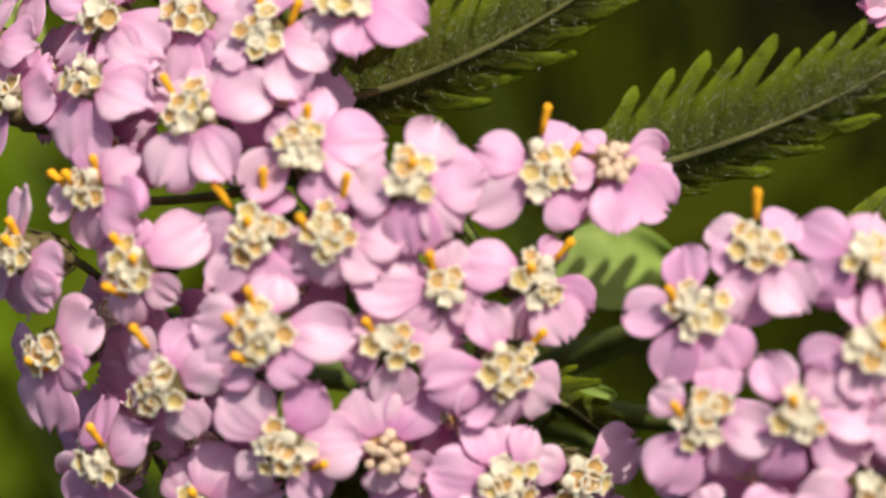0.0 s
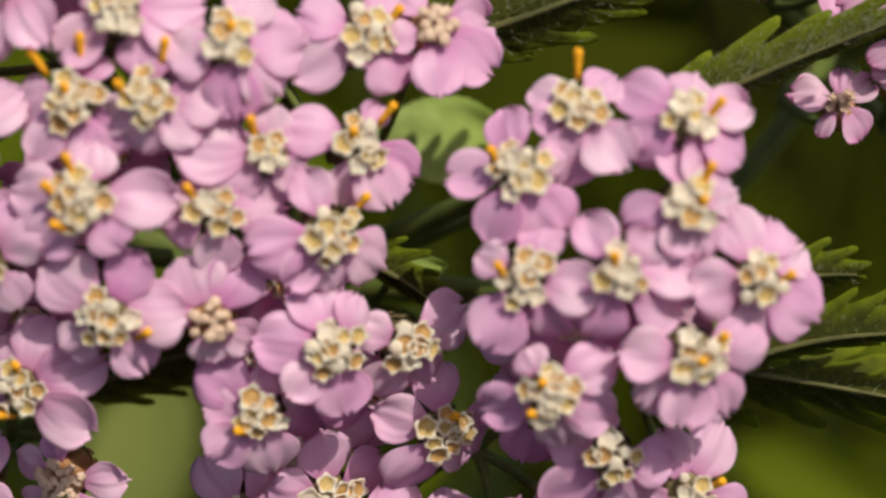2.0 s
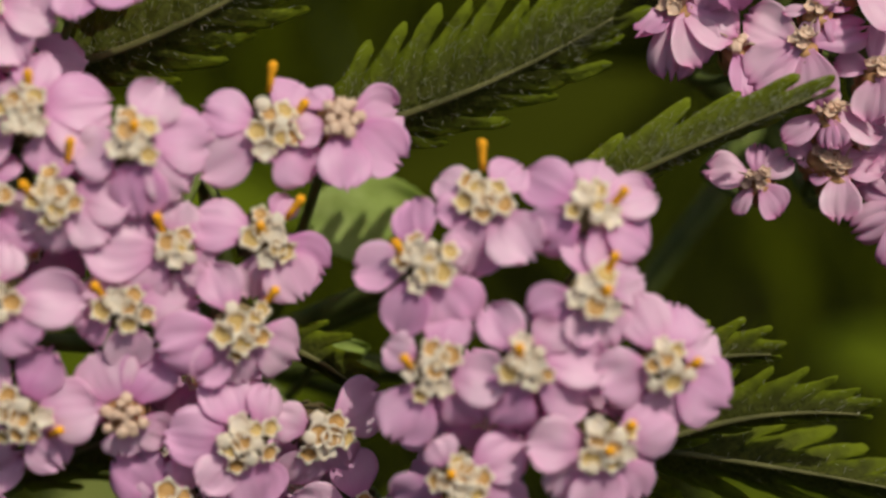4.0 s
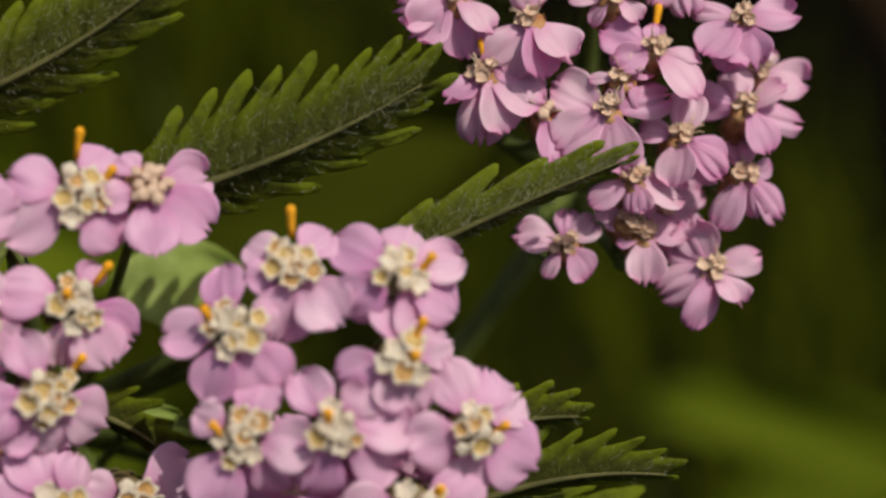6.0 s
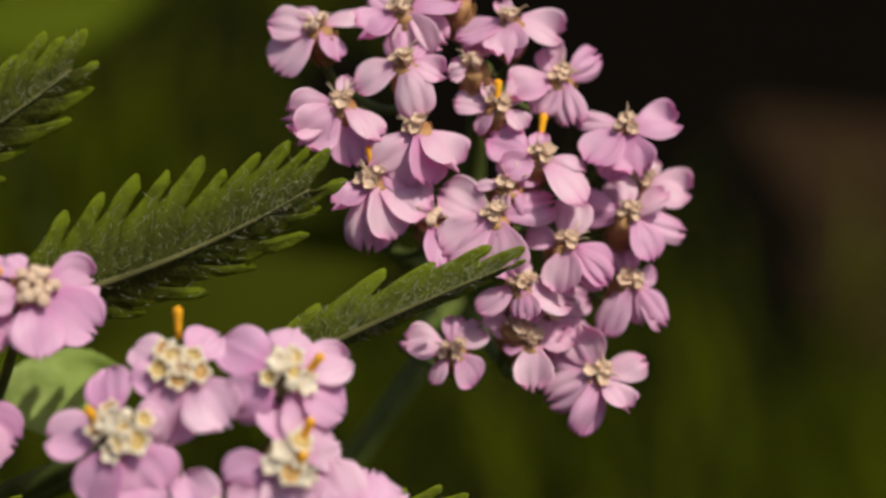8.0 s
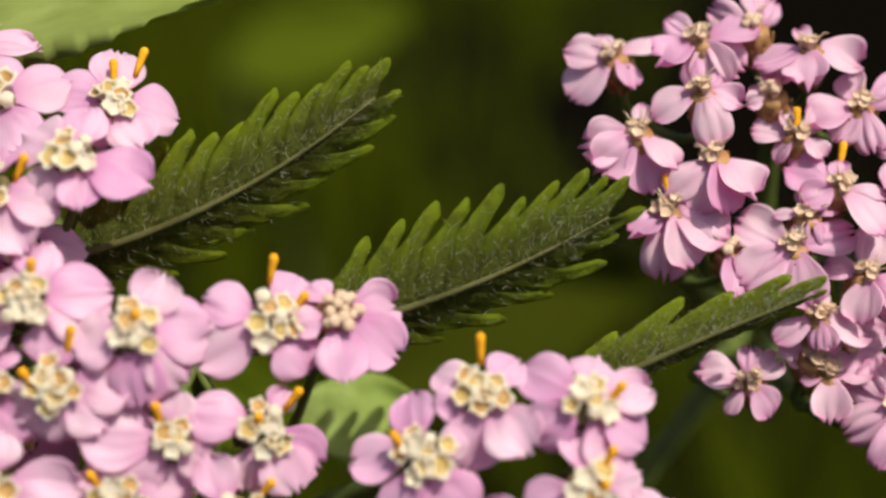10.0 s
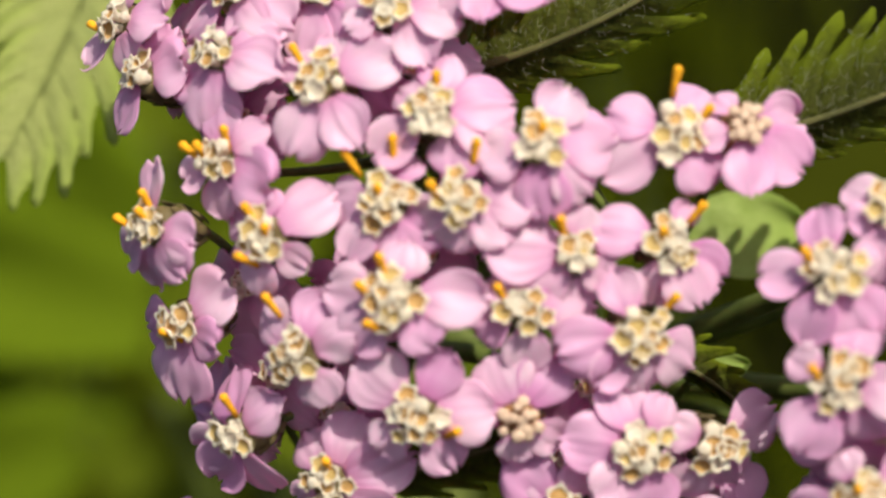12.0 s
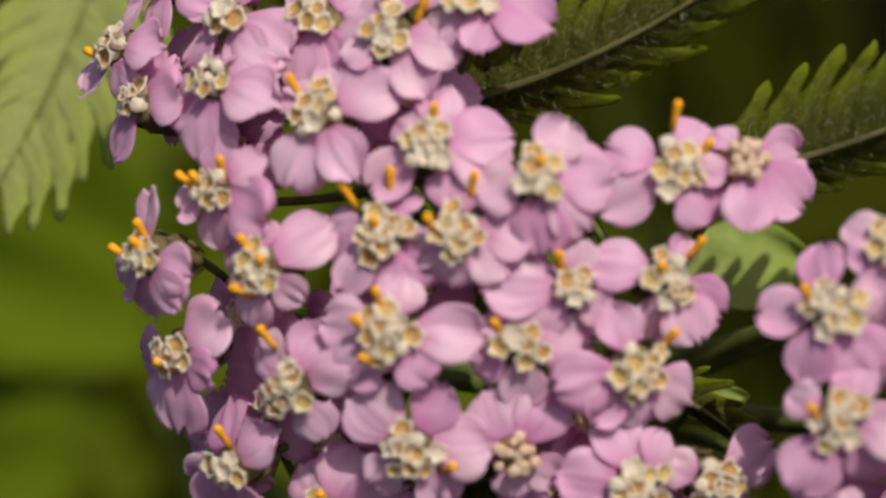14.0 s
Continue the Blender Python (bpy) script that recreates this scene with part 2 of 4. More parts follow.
def floret_mesh(seed, rim_mat, throat_mat, flare):
    """A tube with a five-lobed, rolled rim and a recessed throat."""
    rnd = random.Random(seed)
    k, verts, faces, slots = 20, [], [], []
    rings = ((0.15, -0.55, 0), (0.20, -0.10, 0), (0.30, 0.08, 0.2), (0.39, 0.17, 0.8), (0.455, 0.23, 1.2), (0.455, 0.26, 1.2),
             (0.405, 0.270, 0.9), (0.335, 0.22, 0.4), (0.295, 0.13, 0.1), (0.17, 0.10, 0))
    shift = [rnd.uniform(-0.25, 0.25) for _ in range(5)]
    for r, z, lobe in rings:
        for i in range(k):
            a = 2 * math.pi * i / k
            w = math.cos(5 * a)
            rr = r * (1 + lobe * (0.13 * w + 0.16 * shift[i * 5 // k])) * (1 + flare * lobe)
            verts.append((rr * math.cos(a), rr * math.sin(a), z + lobe * (0.05 * w + 0.07 * shift[i * 5 // k])))
    for j in range(len(rings) - 1):
        for i in range(k):
            a, b = j * k + i, j * k + (i + 1) % k
            faces.append((a, b, b + k, a + k))
            slots.append(1 if j >= 7 else 0)
    top = (len(rings) - 1) * k
    faces.append(tuple(range(top, top + k)))
    slots.append(1)
    return mesh_of("floret", verts, faces, [rim_mat, throat_mat], slots)


FLORETS = [floret_mesh(k, CREAM, (GOLD, BROWN, GOLD, CREAM, BROWN)[k], 0.04 * (k % 3)) for k in range(5)]
OLD_FLORETS = [floret_mesh(30 + k, HONEY, TAN, -0.12 - 0.05 * k) for k in range(3)]


def bud_mesh(seed, mat):
    """A closed floret: a knob with five seams."""
    verts, faces, k = [], [], 15
    rings = ((0.15, -0.5), (0.20, -0.1), (0.27, 0.08), (0.29, 0.20), (0.24, 0.30), (0.12, 0.36), (0.02, 0.34))
    for r, z in rings:
        for i in range(k):
            a = 2 * math.pi * i / k
            rr = r * (1 + 0.10 * math.cos(5 * a + seed))
            verts.append((rr * math.cos(a), rr * math.sin(a), z))
    for j in range(len(rings) - 1):
        for i in range(k):
            a, b2 = j * k + i, j * k + (i + 1) % k
            faces.append((a, b2, b2 + k, a + k))
    return mesh_of("floret", verts, faces, [mat])


RIPE_FLORETS = [bud_mesh(k, TAN) for k in range(3)]
FLORETS += [bud_mesh(5, CREAM)]


def anther_mesh():
    pts = [(0, 0, z) for z in (-0.6, -0.1, 0.3, 0.45, 0.55, 0.66, 0.74, 0.79)]
    v, f = tube(pts, (0.12, 0.15, 0.175, 0.19, 0.205, 0.20, 0.15, 0.06), 10)
    return mesh_of("anther", v, f, [ORANGE])


ANTHER = anther_mesh()


def cup_mesh(name, mat, radius, height):
    """The bell of overlapping bracts under a flower, on the flower's axis, its rim at z = 0."""
    verts, faces = [], []
    prof = [(0.16, -height - 0.25), (0.30, -height), (0.72, -0.80 * height), (0.95, -0.45 * height), (0.98, -0.15 * height),
            (0.92, 0.0), (0.6, 0.06), (0.0, 0.10)]
    k = 16
    for r, z in prof:
        for i in range(k):
            a = 2 * math.pi * i / k
            verts.append((r * radius * math.cos(a), r * radius * math.sin(a), z))
    for j in range(len(prof) - 1):
        for i in range(k):
            a, b = j * k + i, j * k + (i + 1) % k
            faces.append((a, b, b + k, a + k))
    faces.append(tuple(reversed(range(k))))
    # bracts: narrow pointed scales laid on the bell in three whorls
    for whorl in range(3):
        for i in range(8):
            a = 2 * math.pi * (i + 0.5 * whorl) / 8
            z0, z1 = -height * (1.0 - 0.28 * whorl), -height * (0.54 - 0.22 * whorl)
            r0, r1 = radius * (0.45 + 0.26 * whorl), radius * (1.02 + 0.03 * whorl)
            r0 = min(r0, radius)
            base = len(verts)
            for t, wd in ((0.0, 0.20), (0.5, 0.24), (0.85, 0.13), (1.0, 0.02)):
                r, z = r0 + (r1 - r0) * math.sin(t * math.pi / 2) + 0.05, z0 + (z1 - z0) * t
                for sgn, out in ((-1, 0), (0, 0.07), (1, 0)):
                    b = a + sgn * wd * 1.2
                    verts.append(((r + out) * math.cos(b), (r + out) * math.sin(b), z))
            for q in range(3):
                for s in range(2):
                    c = base + q * 3 + s
                    faces.append((c, c + 1, c + 4, c + 3))
    return mesh_of(name, verts, faces, [mat])


CUPS = [cup_mesh("flower", CUP, 1.0, 2.6), cup_mesh("flower", RIPE_CUP, 0.95, 2.4)]
OLD_CUP = cup_mesh("flower", RIPE_CUP, 0.72, 2.0)


def plant(name, u, v, w, label, shift=0.0):
    """An empty on the ground below a point of the flowers."""
    p = spot(u, v, w)
    ob = new(name)
    ob.location = (p.x + shift, p.y + 0.03, 0)
    ob.empty_display_size = 0.01
    return tagged(ob, label, "flowering plant")


front = plant("yarrow_plant", -12, -18, -14, "pink yarrow plant in full bloom with ferny green leaves")
back = plant("yarrow_plant", 17, -6, -24, "pink yarrow plant with an older, half-faded domed flower head", -0.16)


def under(ob, m):
    """A world pose in the space of a plant."""
    return Matrix.Translation(-ob.location) @ m


def facing(u, v, w, lean):
    """Pose of a flower at a point, its face turned by lean off the way to the eye."""
    z = Vector((lean[0], lean[1], 1)).normalized()
    x = Vector((1, 0, 0))
    x = (x - z * x.dot(z)).normalized()
    y = z.cross(x)
    m = Matrix((x, y, z)).transposed().to_4x4()
    return Matrix.Translation(spot(u, v, w)) @ TURN @ m


seed_count = [0]
FEET = {front: [], back: []}


def build_flower(home, u, v, w, lean, disc, petals, anthers, cup, leaves, bits, foot, few, grow):
    seed_count[0] += 1
    rnd = random.Random(seed_count[0] * 7 + 1)
    if few:
        lean = (lean[0] * 1.5 + rnd.uniform(-0.25, 0.25), lean[1] + 0.42 + max(0.0, 0.10 * v) + rnd.uniform(-0.25, 0.25))
    m = facing(u, v, w, lean)
    head = part("flower", cup, home, under(home, m))
    for i, (angle, length) in enumerate(petals):
        start = 0.62 * disc
        size = (length - start) * grow
        broad = size * rnd.uniform(0.86, 1.06) * (2.75 / max(length, 2.0)) ** 0.4
        tip = rnd.uniform(-22, 26) if few else rnd.uniform(-6, 16)
        leaf_kind = leaves[rnd.randrange(len(leaves))]
        if few:
            # the lower petals hang towards the eye, the upper ones tip back
            a, reach = radians(angle), (length - start) * grow
            way = Vector((math.cos(a), math.sin(a), rnd.uniform(-0.15, 0.35) - 0.25 * math.sin(a)))
            face = Vector((rnd.uniform(-0.55, 0.55) + 0.35 * math.cos(a), 0.35 + rnd.uniform(-0.45, 0.55), 0.8))
            spin = m.to_3x3().inverted() @ TURN.to_3x3()
            way, face = (spin @ way).normalized(), spin @ face
            face = (face - way * face.dot(way)).normalized()
            root = Vector((way.x, way.y, 0)) * start + Vector((0, 0, 0.02 + 0.05 * (i % 3)))
            part("petal", leaf_kind, head, Matrix.Translation(root * 0.001) @ Matrix((way, face.cross(way), face)).transposed().to_4x4()
                 @ Matrix.Diagonal((reach, reach * rnd.uniform(0.95, 1.2), reach, 1)))
            continue
        part("petal", leaf_kind, head,
             Matrix.Rotation(radians(angle), 4, "Z") @ Matrix.Translation((start * 0.001, 0, (0.02 + 0.05 * (i % 3)) * 0.001))
             @ Matrix.Rotation(radians(tip), 4, "Y") @ Matrix.Rotation(radians(rnd.uniform(-12, 12)), 4, "X")
             @ Matrix.Diagonal((size, broad, size, 1)))
    knobs = bits is RIPE_FLORETS
    count = few or max(6, round((disc / (0.30 if knobs else 0.46)) ** 2))
    for k in range(count):
        r = disc * (0.74 if knobs or few else 0.79) * math.sqrt((k + 0.35) / count)
        a = k * 2.39996 + rnd.uniform(-0.4, 0.4)
        z = 0.20 + 0.40 * (1 - (r / disc) ** 2) * min(disc, 1.2) + rnd.uniform(-0.09, 0.07)
        size = rnd.uniform(0.78, 1.22) * (0.82 if few else 0.85 if knobs else 1.02)
        part("floret", bits[rnd.randrange(len(bits))], head,
             Matrix.Translation((r * math.cos(a) * 0.001, r * math.sin(a) * 0.001, z * 0.001))
             @ Matrix.Rotation(a, 4, "Z") @ Matrix.Rotation(0.55 * r / max(disc, 0.1) + rnd.uniform(-0.22, 0.22), 4, "Y")
             @ Matrix.Rotation(rnd.uniform(0, 6), 4, "Z") @ Matrix.Diagonal((size, size, size, 1)))
    for x, y in anthers:
        d = math.hypot(x, y) / disc
        way = Vector((0.55 * x / disc, 0.35 * y / disc + 0.55, 0.75)).normalized()
        up = Vector((x, y, 0.55 if d < 1.1 else 0.35))
        part("anther", ANTHER, head, Matrix.Translation(up * 0.001) @ way.to_track_quat("Z", "X").to_matrix().to_4x4())
    if few:
        for k in range(3):
            a = rnd.uniform(0, 6.28)
            d = Vector((math.cos(a), math.sin(a), 0))
            sv, sf = tube([d * 0.2, d * 0.35 + Vector((0, 0, 0.6)), d * 0.6 + Vector((0, 0, 0.95)), d * 0.85 + Vector((0, 0, 1.0))],
                        [0.04, 0.04, 0.04, 0.02], 6)
            part("style", mesh_of("style", sv, sf, [HONEY]), head, Matrix())
    FEET[home].append((Vector((u, v, w)), Vector((lean[0], lean[1], 1)).normalized(), foot))


def flower(u, v, w, lean, disc, petals, anthers=(), ripe=False):
    lean = (lean[0] * (1.4 if lean[0] < -0.3 else 1.0), lean[1] if lean[1] > 0 else 0.4 * lean[1])
    build_flower(front, u, v, w, lean, disc, petals, anthers, CUPS[1 if ripe else 0], PETALS,
                 RIPE_FLORETS if ripe else FLORETS, 2.8, 0, 1.19)


def open_flower(u, v, w, lean, disc, petals, anthers=(), ripe=False):
    build_flower(back, u, v, w, lean, disc, petals, anthers, OLD_CUP, OLD_PETALS,
                 RIPE_FLORETS if ripe else OLD_FLORETS, 2.2, 5, 1.14)


flower(-18.40, -10.76, 0.68, (-0.06, 0.23), 1.35, ((178, 2.91), (230, 2.79), (285, 2.56), (330, 2.68), (74, 2.24),), anthers=((-1.54, 1.58), (0.19, 2.14), (-0.19, 0.12),))
flower(-15.26, -10.51, 0.96, (0.08, 0.24), 1.26, ((95, 2.68), (0, 2.91), (322, 2.56), (205, 2.33), (264, 2.23),), anthers=((0.51, 1.77), (-0.98, 0.05),))
flower(-11.99, -8.28, 0.78, (0.22, 0.32), 1.22, ((65, 2.58), (8, 3.05), (325, 2.82), (275, 2.93), (195, 2.46),), anthers=((0.00, 0.14),))
flower(-6.62, -7.87, -1.41, (0.46, 0.33), 1.39, ((163, 2.68), (212, 3.35), (312, 2.51), (58, 2.39), (265, 1.43),), anthers=((-0.12, 2.10), (1.00, 0.62),))
flower(-3.77, -7.55, -1.90, (0.36, 0.30), 1.12, ((16, 3.15), (330, 3.10), (278, 2.75), (130, 1.70), (200, 1.94),), ripe=True)
flower(-6.85, -12.40, -1.06, (0.46, 0.15), 1.30, ((165, 2.96), (333, 3.03), (300, 2.84), (262, 2.65), (60, 1.89),), anthers=((1.09, 1.14), (-0.43, 0.05),))
flower(-10.64, -12.76, -0.13, (0.29, 0.14), 0.99, ((175, 3.52), (222, 2.70), (320, 1.88), (80, 1.88), (20, 2.26),), anthers=((-0.59, 0.82),))
flower(-17.96, -14.72, 1.79, (-0.05, 0.06), 1.43, ((0, 3.64), (170, 2.99), (315, 2.42), (75, 2.30), (225, 2.76),), anthers=((-0.35, 1.34), (-1.06, 0.28), (-0.69, -1.15),))
flower(-12.70, -15.22, 0.44, (0.20, 0.04), 1.17, ((0, 2.99), (275, 2.45), (200, 2.22), (140, 1.87), (70, 2.24),), anthers=((-0.93, 0.63),))
flower(-7.95, -16.15, -0.23, (0.40, -0.01), 1.41, ((112, 2.71), (330, 3.11), (195, 3.18), (280, 2.48), (230, 2.71),), anthers=((1.18, 1.13),))
flower(-17.14, -19.71, 0.95, (-0.03, -0.15), 1.41, ((137, 3.16), (62, 2.93), (5, 3.05), (305, 2.70), (220, 2.34),), anthers=((1.52, -0.66),))
flower(-12.96, -19.82, 0.04, (0.17, -0.16), 1.14, ((172, 2.60), (55, 2.79), (110, 2.65), (325, 2.13), (265, 1.89),), ripe=True)
flower(-7.82, -21.16, -0.72, (0.40, -0.22), 1.48, ((112, 3.11), (170, 3.23), (60, 2.39), (282, 2.92), (222, 2.63),))
flower(-4.86, -21.21, -2.56, (0.54, -0.22), 1.27, ((22, 3.08), (155, 2.15), (240, 2.56), (305, 2.32),))
flower(-3.33, -25.28, -4.29, (0.60, -0.40), 1.45, ((95, 2.94), (160, 3.11), (233, 3.29), (350, 2.62), (300, 2.24),), anthers=((0.12, 0.50),))
flower(-11.05, -24.12, -1.15, (0.26, -0.34), 1.25, ((138, 3.12), (70, 2.04), (285, 2.83), (222, 2.69), (175, 2.28),), anthers=((-0.84, -0.60),))
flower(-8.47, -28.73, -5.34, (0.39, -0.54), 1.46, ((95, 3.02), (30, 2.89), (160, 2.76), (230, 3.02), (310, 2.76),), anthers=((0.55, -0.63),))
flower(-12.53, -29.56, -5.33, (0.20, -0.57), 1.31, ((50, 2.89), (120, 2.89), (195, 2.76), (340, 3.02), (265, 3.02),), anthers=((0.00, -0.50),))
flower(-21.36, -23.02, -0.76, (-0.19, -0.30), 1.38, ((20, 3.58), (325, 3.46), (128, 2.38), (65, 2.98), (210, 2.15),), anthers=((0.24, 0.83), (-0.48, -1.19),))
flower(-20.35, -27.86, -4.26, (-0.15, -0.50), 1.44, ((0, 2.65), (105, 2.10), (160, 2.40), (230, 2.60), (300, 2.40),), ripe=True)
flower(0.02, -13.45, 0.17, (-0.08, 0.28), 1.35, ((182, 2.90), (108, 2.74), (245, 2.90), (305, 2.90), (20, 1.86),), anthers=((-0.93, 0.35),))
flower(2.42, -10.99, -0.46, (0.02, 0.39), 1.18, ((145, 2.24), (50, 2.24), (258, 2.94), (308, 2.94), (195, 1.88),), anthers=((-0.05, 1.88),))
flower(6.76, -11.26, 0.04, (0.21, 0.37), 1.18, ((72, 2.48), (145, 2.95), (18, 2.83), (338, 2.71), (302, 2.78), (215, 2.60),), anthers=((1.06, 0.24),))
flower(6.94, -14.69, 0.90, (0.22, 0.22), 1.17, ((98, 2.75), (20, 2.45), (200, 2.57), (250, 2.10), (300, 2.33),), anthers=((0.58, 1.05), (0.28, -0.23),))
flower(0.23, -17.87, 0.88, (-0.08, 0.08), 1.37, ((312, 2.86), (240, 3.09), (350, 2.97), (70, 2.51), (150, 2.17),), anthers=((-0.80, 0.23),))
flower(4.21, -17.50, 1.41, (0.10, 0.09), 1.20, ((122, 2.66), (330, 3.20), (0, 3.06), (240, 2.78), (50, 2.09),), anthers=((-0.32, 0.35),))
flower(9.90, -17.77, 0.34, (0.36, 0.08), 1.30, ((112, 2.95), (68, 2.59), (32, 2.83), (328, 3.07), (272, 2.59), (195, 2.71),), anthers=((0.83, -0.12),))
flower(7.31, -20.96, 0.96, (0.24, -0.06), 1.40, ((175, 3.03), (18, 3.03), (342, 2.79), (300, 3.14), (232, 2.91), (265, 2.91),), anthers=((0.81, 0.58), (0.00, -0.35),))
flower(1.25, -22.57, 0.86, (-0.04, -0.13), 1.35, ((30, 2.80), (335, 2.91), (203, 2.91), (285, 2.68), (120, 1.86),), anthers=((-0.12, 0.23), (-0.47, -0.93),))
flower(3.96, -25.75, -1.31, (0.08, -0.28), 1.39, ((222, 3.35), (300, 2.87), (350, 2.63), (100, 1.91), (160, 2.39),))
flower(7.47, -27.58, -2.79, (0.24, -0.35), 1.27, ((58, 2.93), (112, 2.80), (330, 2.80), (198, 2.80), (270, 2.68),), anthers=((0.98, 0.37), (-0.37, -1.34),))
flower(-25.94, -8.98, -0.32, (-0.39, 0.29), 1.14, ((330, 2.85), (95, 2.25), (200, 2.13), (260, 2.37), (32, 2.28),), anthers=((-1.19, 0.24), (-0.47, 0.12), (0.71, 0.59),))
flower(-28.93, -11.94, -0.09, (-0.53, 0.16), 1.23, ((102, 2.85), (142, 2.49), (205, 2.80), (240, 2.95), (302, 2.60), (340, 2.40),), anthers=((0.24, 0.95), (0.12, 0.24), (-1.19, 0.07),))
flower(-23.69, -12.27, 0.66, (-0.29, 0.15), 1.21, ((150, 2.44), (38, 3.26), (255, 2.33), (320, 2.10), (95, 1.98),), anthers=((-0.47, 0.81), (0.35, 0.00), (-0.58, -1.05),))
flower(-27.91, -16.15, -0.91, (-0.47, -0.02), 1.15, ((40, 2.75), (188, 2.68), (208, 3.34), (234, 3.70), (258, 3.46), (335, 2.03),), anthers=((-0.12, -0.60),))
flower(-22.23, -17.19, 0.96, (-0.23, -0.06), 1.27, ((140, 2.58), (68, 2.77), (20, 2.58), (215, 1.88), (300, 2.35),), anthers=((-1.06, 1.99),))
flower(-25.35, -21.00, -0.43, (-0.35, -0.22), 1.00, ((122, 2.99), (40, 2.68), (205, 2.75), (235, 2.87), (278, 2.99),), anthers=((-0.12, 1.31),))
flower(-28.97, -27.87, -4.94, (-0.54, -0.50), 1.25, ((88, 2.88), (150, 2.50), (38, 2.88), (5, 2.50), (250, 2.75),), anthers=((-0.63, 0.38), (-1.38, -0.38),))
flower(-25.22, -28.40, -4.62, (-0.37, -0.53), 1.25, ((108, 2.74), (55, 2.94), (350, 2.49), (180, 2.62), (270, 2.74),), anthers=((0.12, -0.50),))
flower(-31.56, -2.95, -3.90, (-0.65, 0.54), 1.09, ((170, 2.84), (207, 2.77), (350, 2.77), (75, 2.47), (278, 2.37),), anthers=((-1.24, -0.12),))
flower(-30.26, -5.30, -2.96, (-0.59, 0.44), 0.88, ((175, 2.44), (225, 2.69), (130, 2.20), (358, 2.35), (64, 2.35),))
flower(-26.33, -4.47, -1.42, (-0.42, 0.46), 1.20, ((195, 2.87), (255, 3.11), (338, 3.23), (85, 2.15), (10, 2.75),))
flower(-26.06, -1.67, -2.71, (-0.41, 0.60), 1.10, ((300, 2.56), (322, 3.29), (210, 2.80), (60, 2.68), (140, 2.68),))
flower(-21.36, -5.73, -0.14, (-0.19, 0.42), 1.32, ((145, 2.24), (25, 3.19), (300, 3.07), (248, 3.07), (80, 2.12),), anthers=((-0.99, 0.94),))
flower(-18.60, -2.31, -1.10, (-0.09, 0.55), 1.34, ((302, 3.10), (350, 2.98), (80, 2.75), (150, 2.75), (215, 2.15),), anthers=((-0.19, 1.31), (1.31, 0.72),))
flower(-22.00, -1.62, -2.46, (-0.22, 0.60), 1.21, ((248, 3.04), (290, 3.16), (40, 2.67), (120, 2.67), (190, 2.67),))
flower(-15.03, -0.92, -1.17, (0.09, 0.60), 1.20, ((342, 3.23), (80, 2.63), (150, 2.75), (230, 2.39), (286, 2.30),))
flower(-16.60, -6.99, 0.33, (0.02, 0.36), 1.27, ((82, 2.63), (15, 3.17), (350, 3.29), (215, 2.94), (140, 2.11),), anthers=((0.19, 0.94),))
flower(-13.74, 1.66, -3.95, (0.15, 0.74), 1.14, ((95, 2.72), (5, 2.60), (165, 2.72), (235, 2.23), (300, 2.37),), anthers=((-0.25, 1.24), (0.79, 2.10),))
flower(-18.98, 1.76, -3.45, (-0.09, 0.74), 1.23, ((20, 3.07), (80, 2.70), (150, 3.07), (215, 2.83), (300, 2.83),))
flower(-23.42, 2.30, -4.66, (-0.29, 0.76), 1.25, ((20, 3.12), (90, 3.12), (165, 3.12), (230, 2.87), (310, 2.87),))
flower(-20.74, 3.87, -4.97, (-0.17, 0.83), 1.25, ((30, 3.13), (100, 3.13), (165, 3.13), (240, 2.88), (320, 2.88),))
flower(-29.36, 0.38, -5.00, (-0.56, 0.68), 1.25, ((30, 3.13), (100, 3.13), (165, 3.13), (240, 2.88), (320, 2.88),))
flower(-24.62, 1.88, -4.58, (-0.34, 0.74), 1.25, ((30, 3.11), (100, 3.11), (165, 3.11), (240, 2.86), (320, 2.86),))
flower(-16.15, -33.60, -5.60, (0.04, -0.62), 1.31, ((30, 3.15), (100, 3.15), (165, 3.15), (240, 2.90), (320, 2.90),))
flower(-1.41, -30.78, -3.24, (-0.15, -0.50), 1.27, ((60, 3.06), (120, 3.06), (190, 3.06), (250, 2.82), (0, 2.82),))
flower(-4.85, -31.02, -5.07, (0.55, -0.64), 1.30, ((30, 3.13), (100, 3.13), (165, 3.13), (240, 2.88), (320, 2.88),))
flower(2.86, -30.66, -3.54, (0.04, -0.49), 1.28, ((50, 3.07), (110, 3.07), (175, 3.07), (240, 2.83), (320, 2.83),))
flower(-10.15, -18.85, -3.28, (0.33, -0.11), 0.59, ((40, 2.57), (110, 2.57), (185, 2.57), (255, 2.57), (330, 2.57),))
flower(-6.40, -24.07, -6.34, (0.49, -0.32), 0.61, ((40, 2.67), (110, 2.67), (185, 2.67), (255, 2.67), (330, 2.67),))
flower(0.90, -20.60, -3.10, (-0.15, -0.05), 0.58, ((40, 2.54), (110, 2.54), (185, 2.54), (255, 2.54), (330, 2.54),))
flower(2.55, -20.08, -1.43, (0.02, -0.00), 0.58, ((40, 2.52), (110, 2.52), (185, 2.52), (255, 2.52), (330, 2.52),))
flower(-10.68, -26.87, -6.59, (0.31, -0.43), 0.61, ((40, 2.68), (110, 2.68), (185, 2.68), (255, 2.68), (330, 2.68),))
flower(-11.60, -22.00, -4.20, (0.16, -0.26), 0.59, ((40, 2.59), (110, 2.59), (185, 2.59), (255, 2.59), (330, 2.59),))
flower(5.71, -19.51, -1.60, (0.16, 0.02), 0.58, ((40, 2.52), (110, 2.52), (185, 2.52), (255, 2.52), (330, 2.52),))
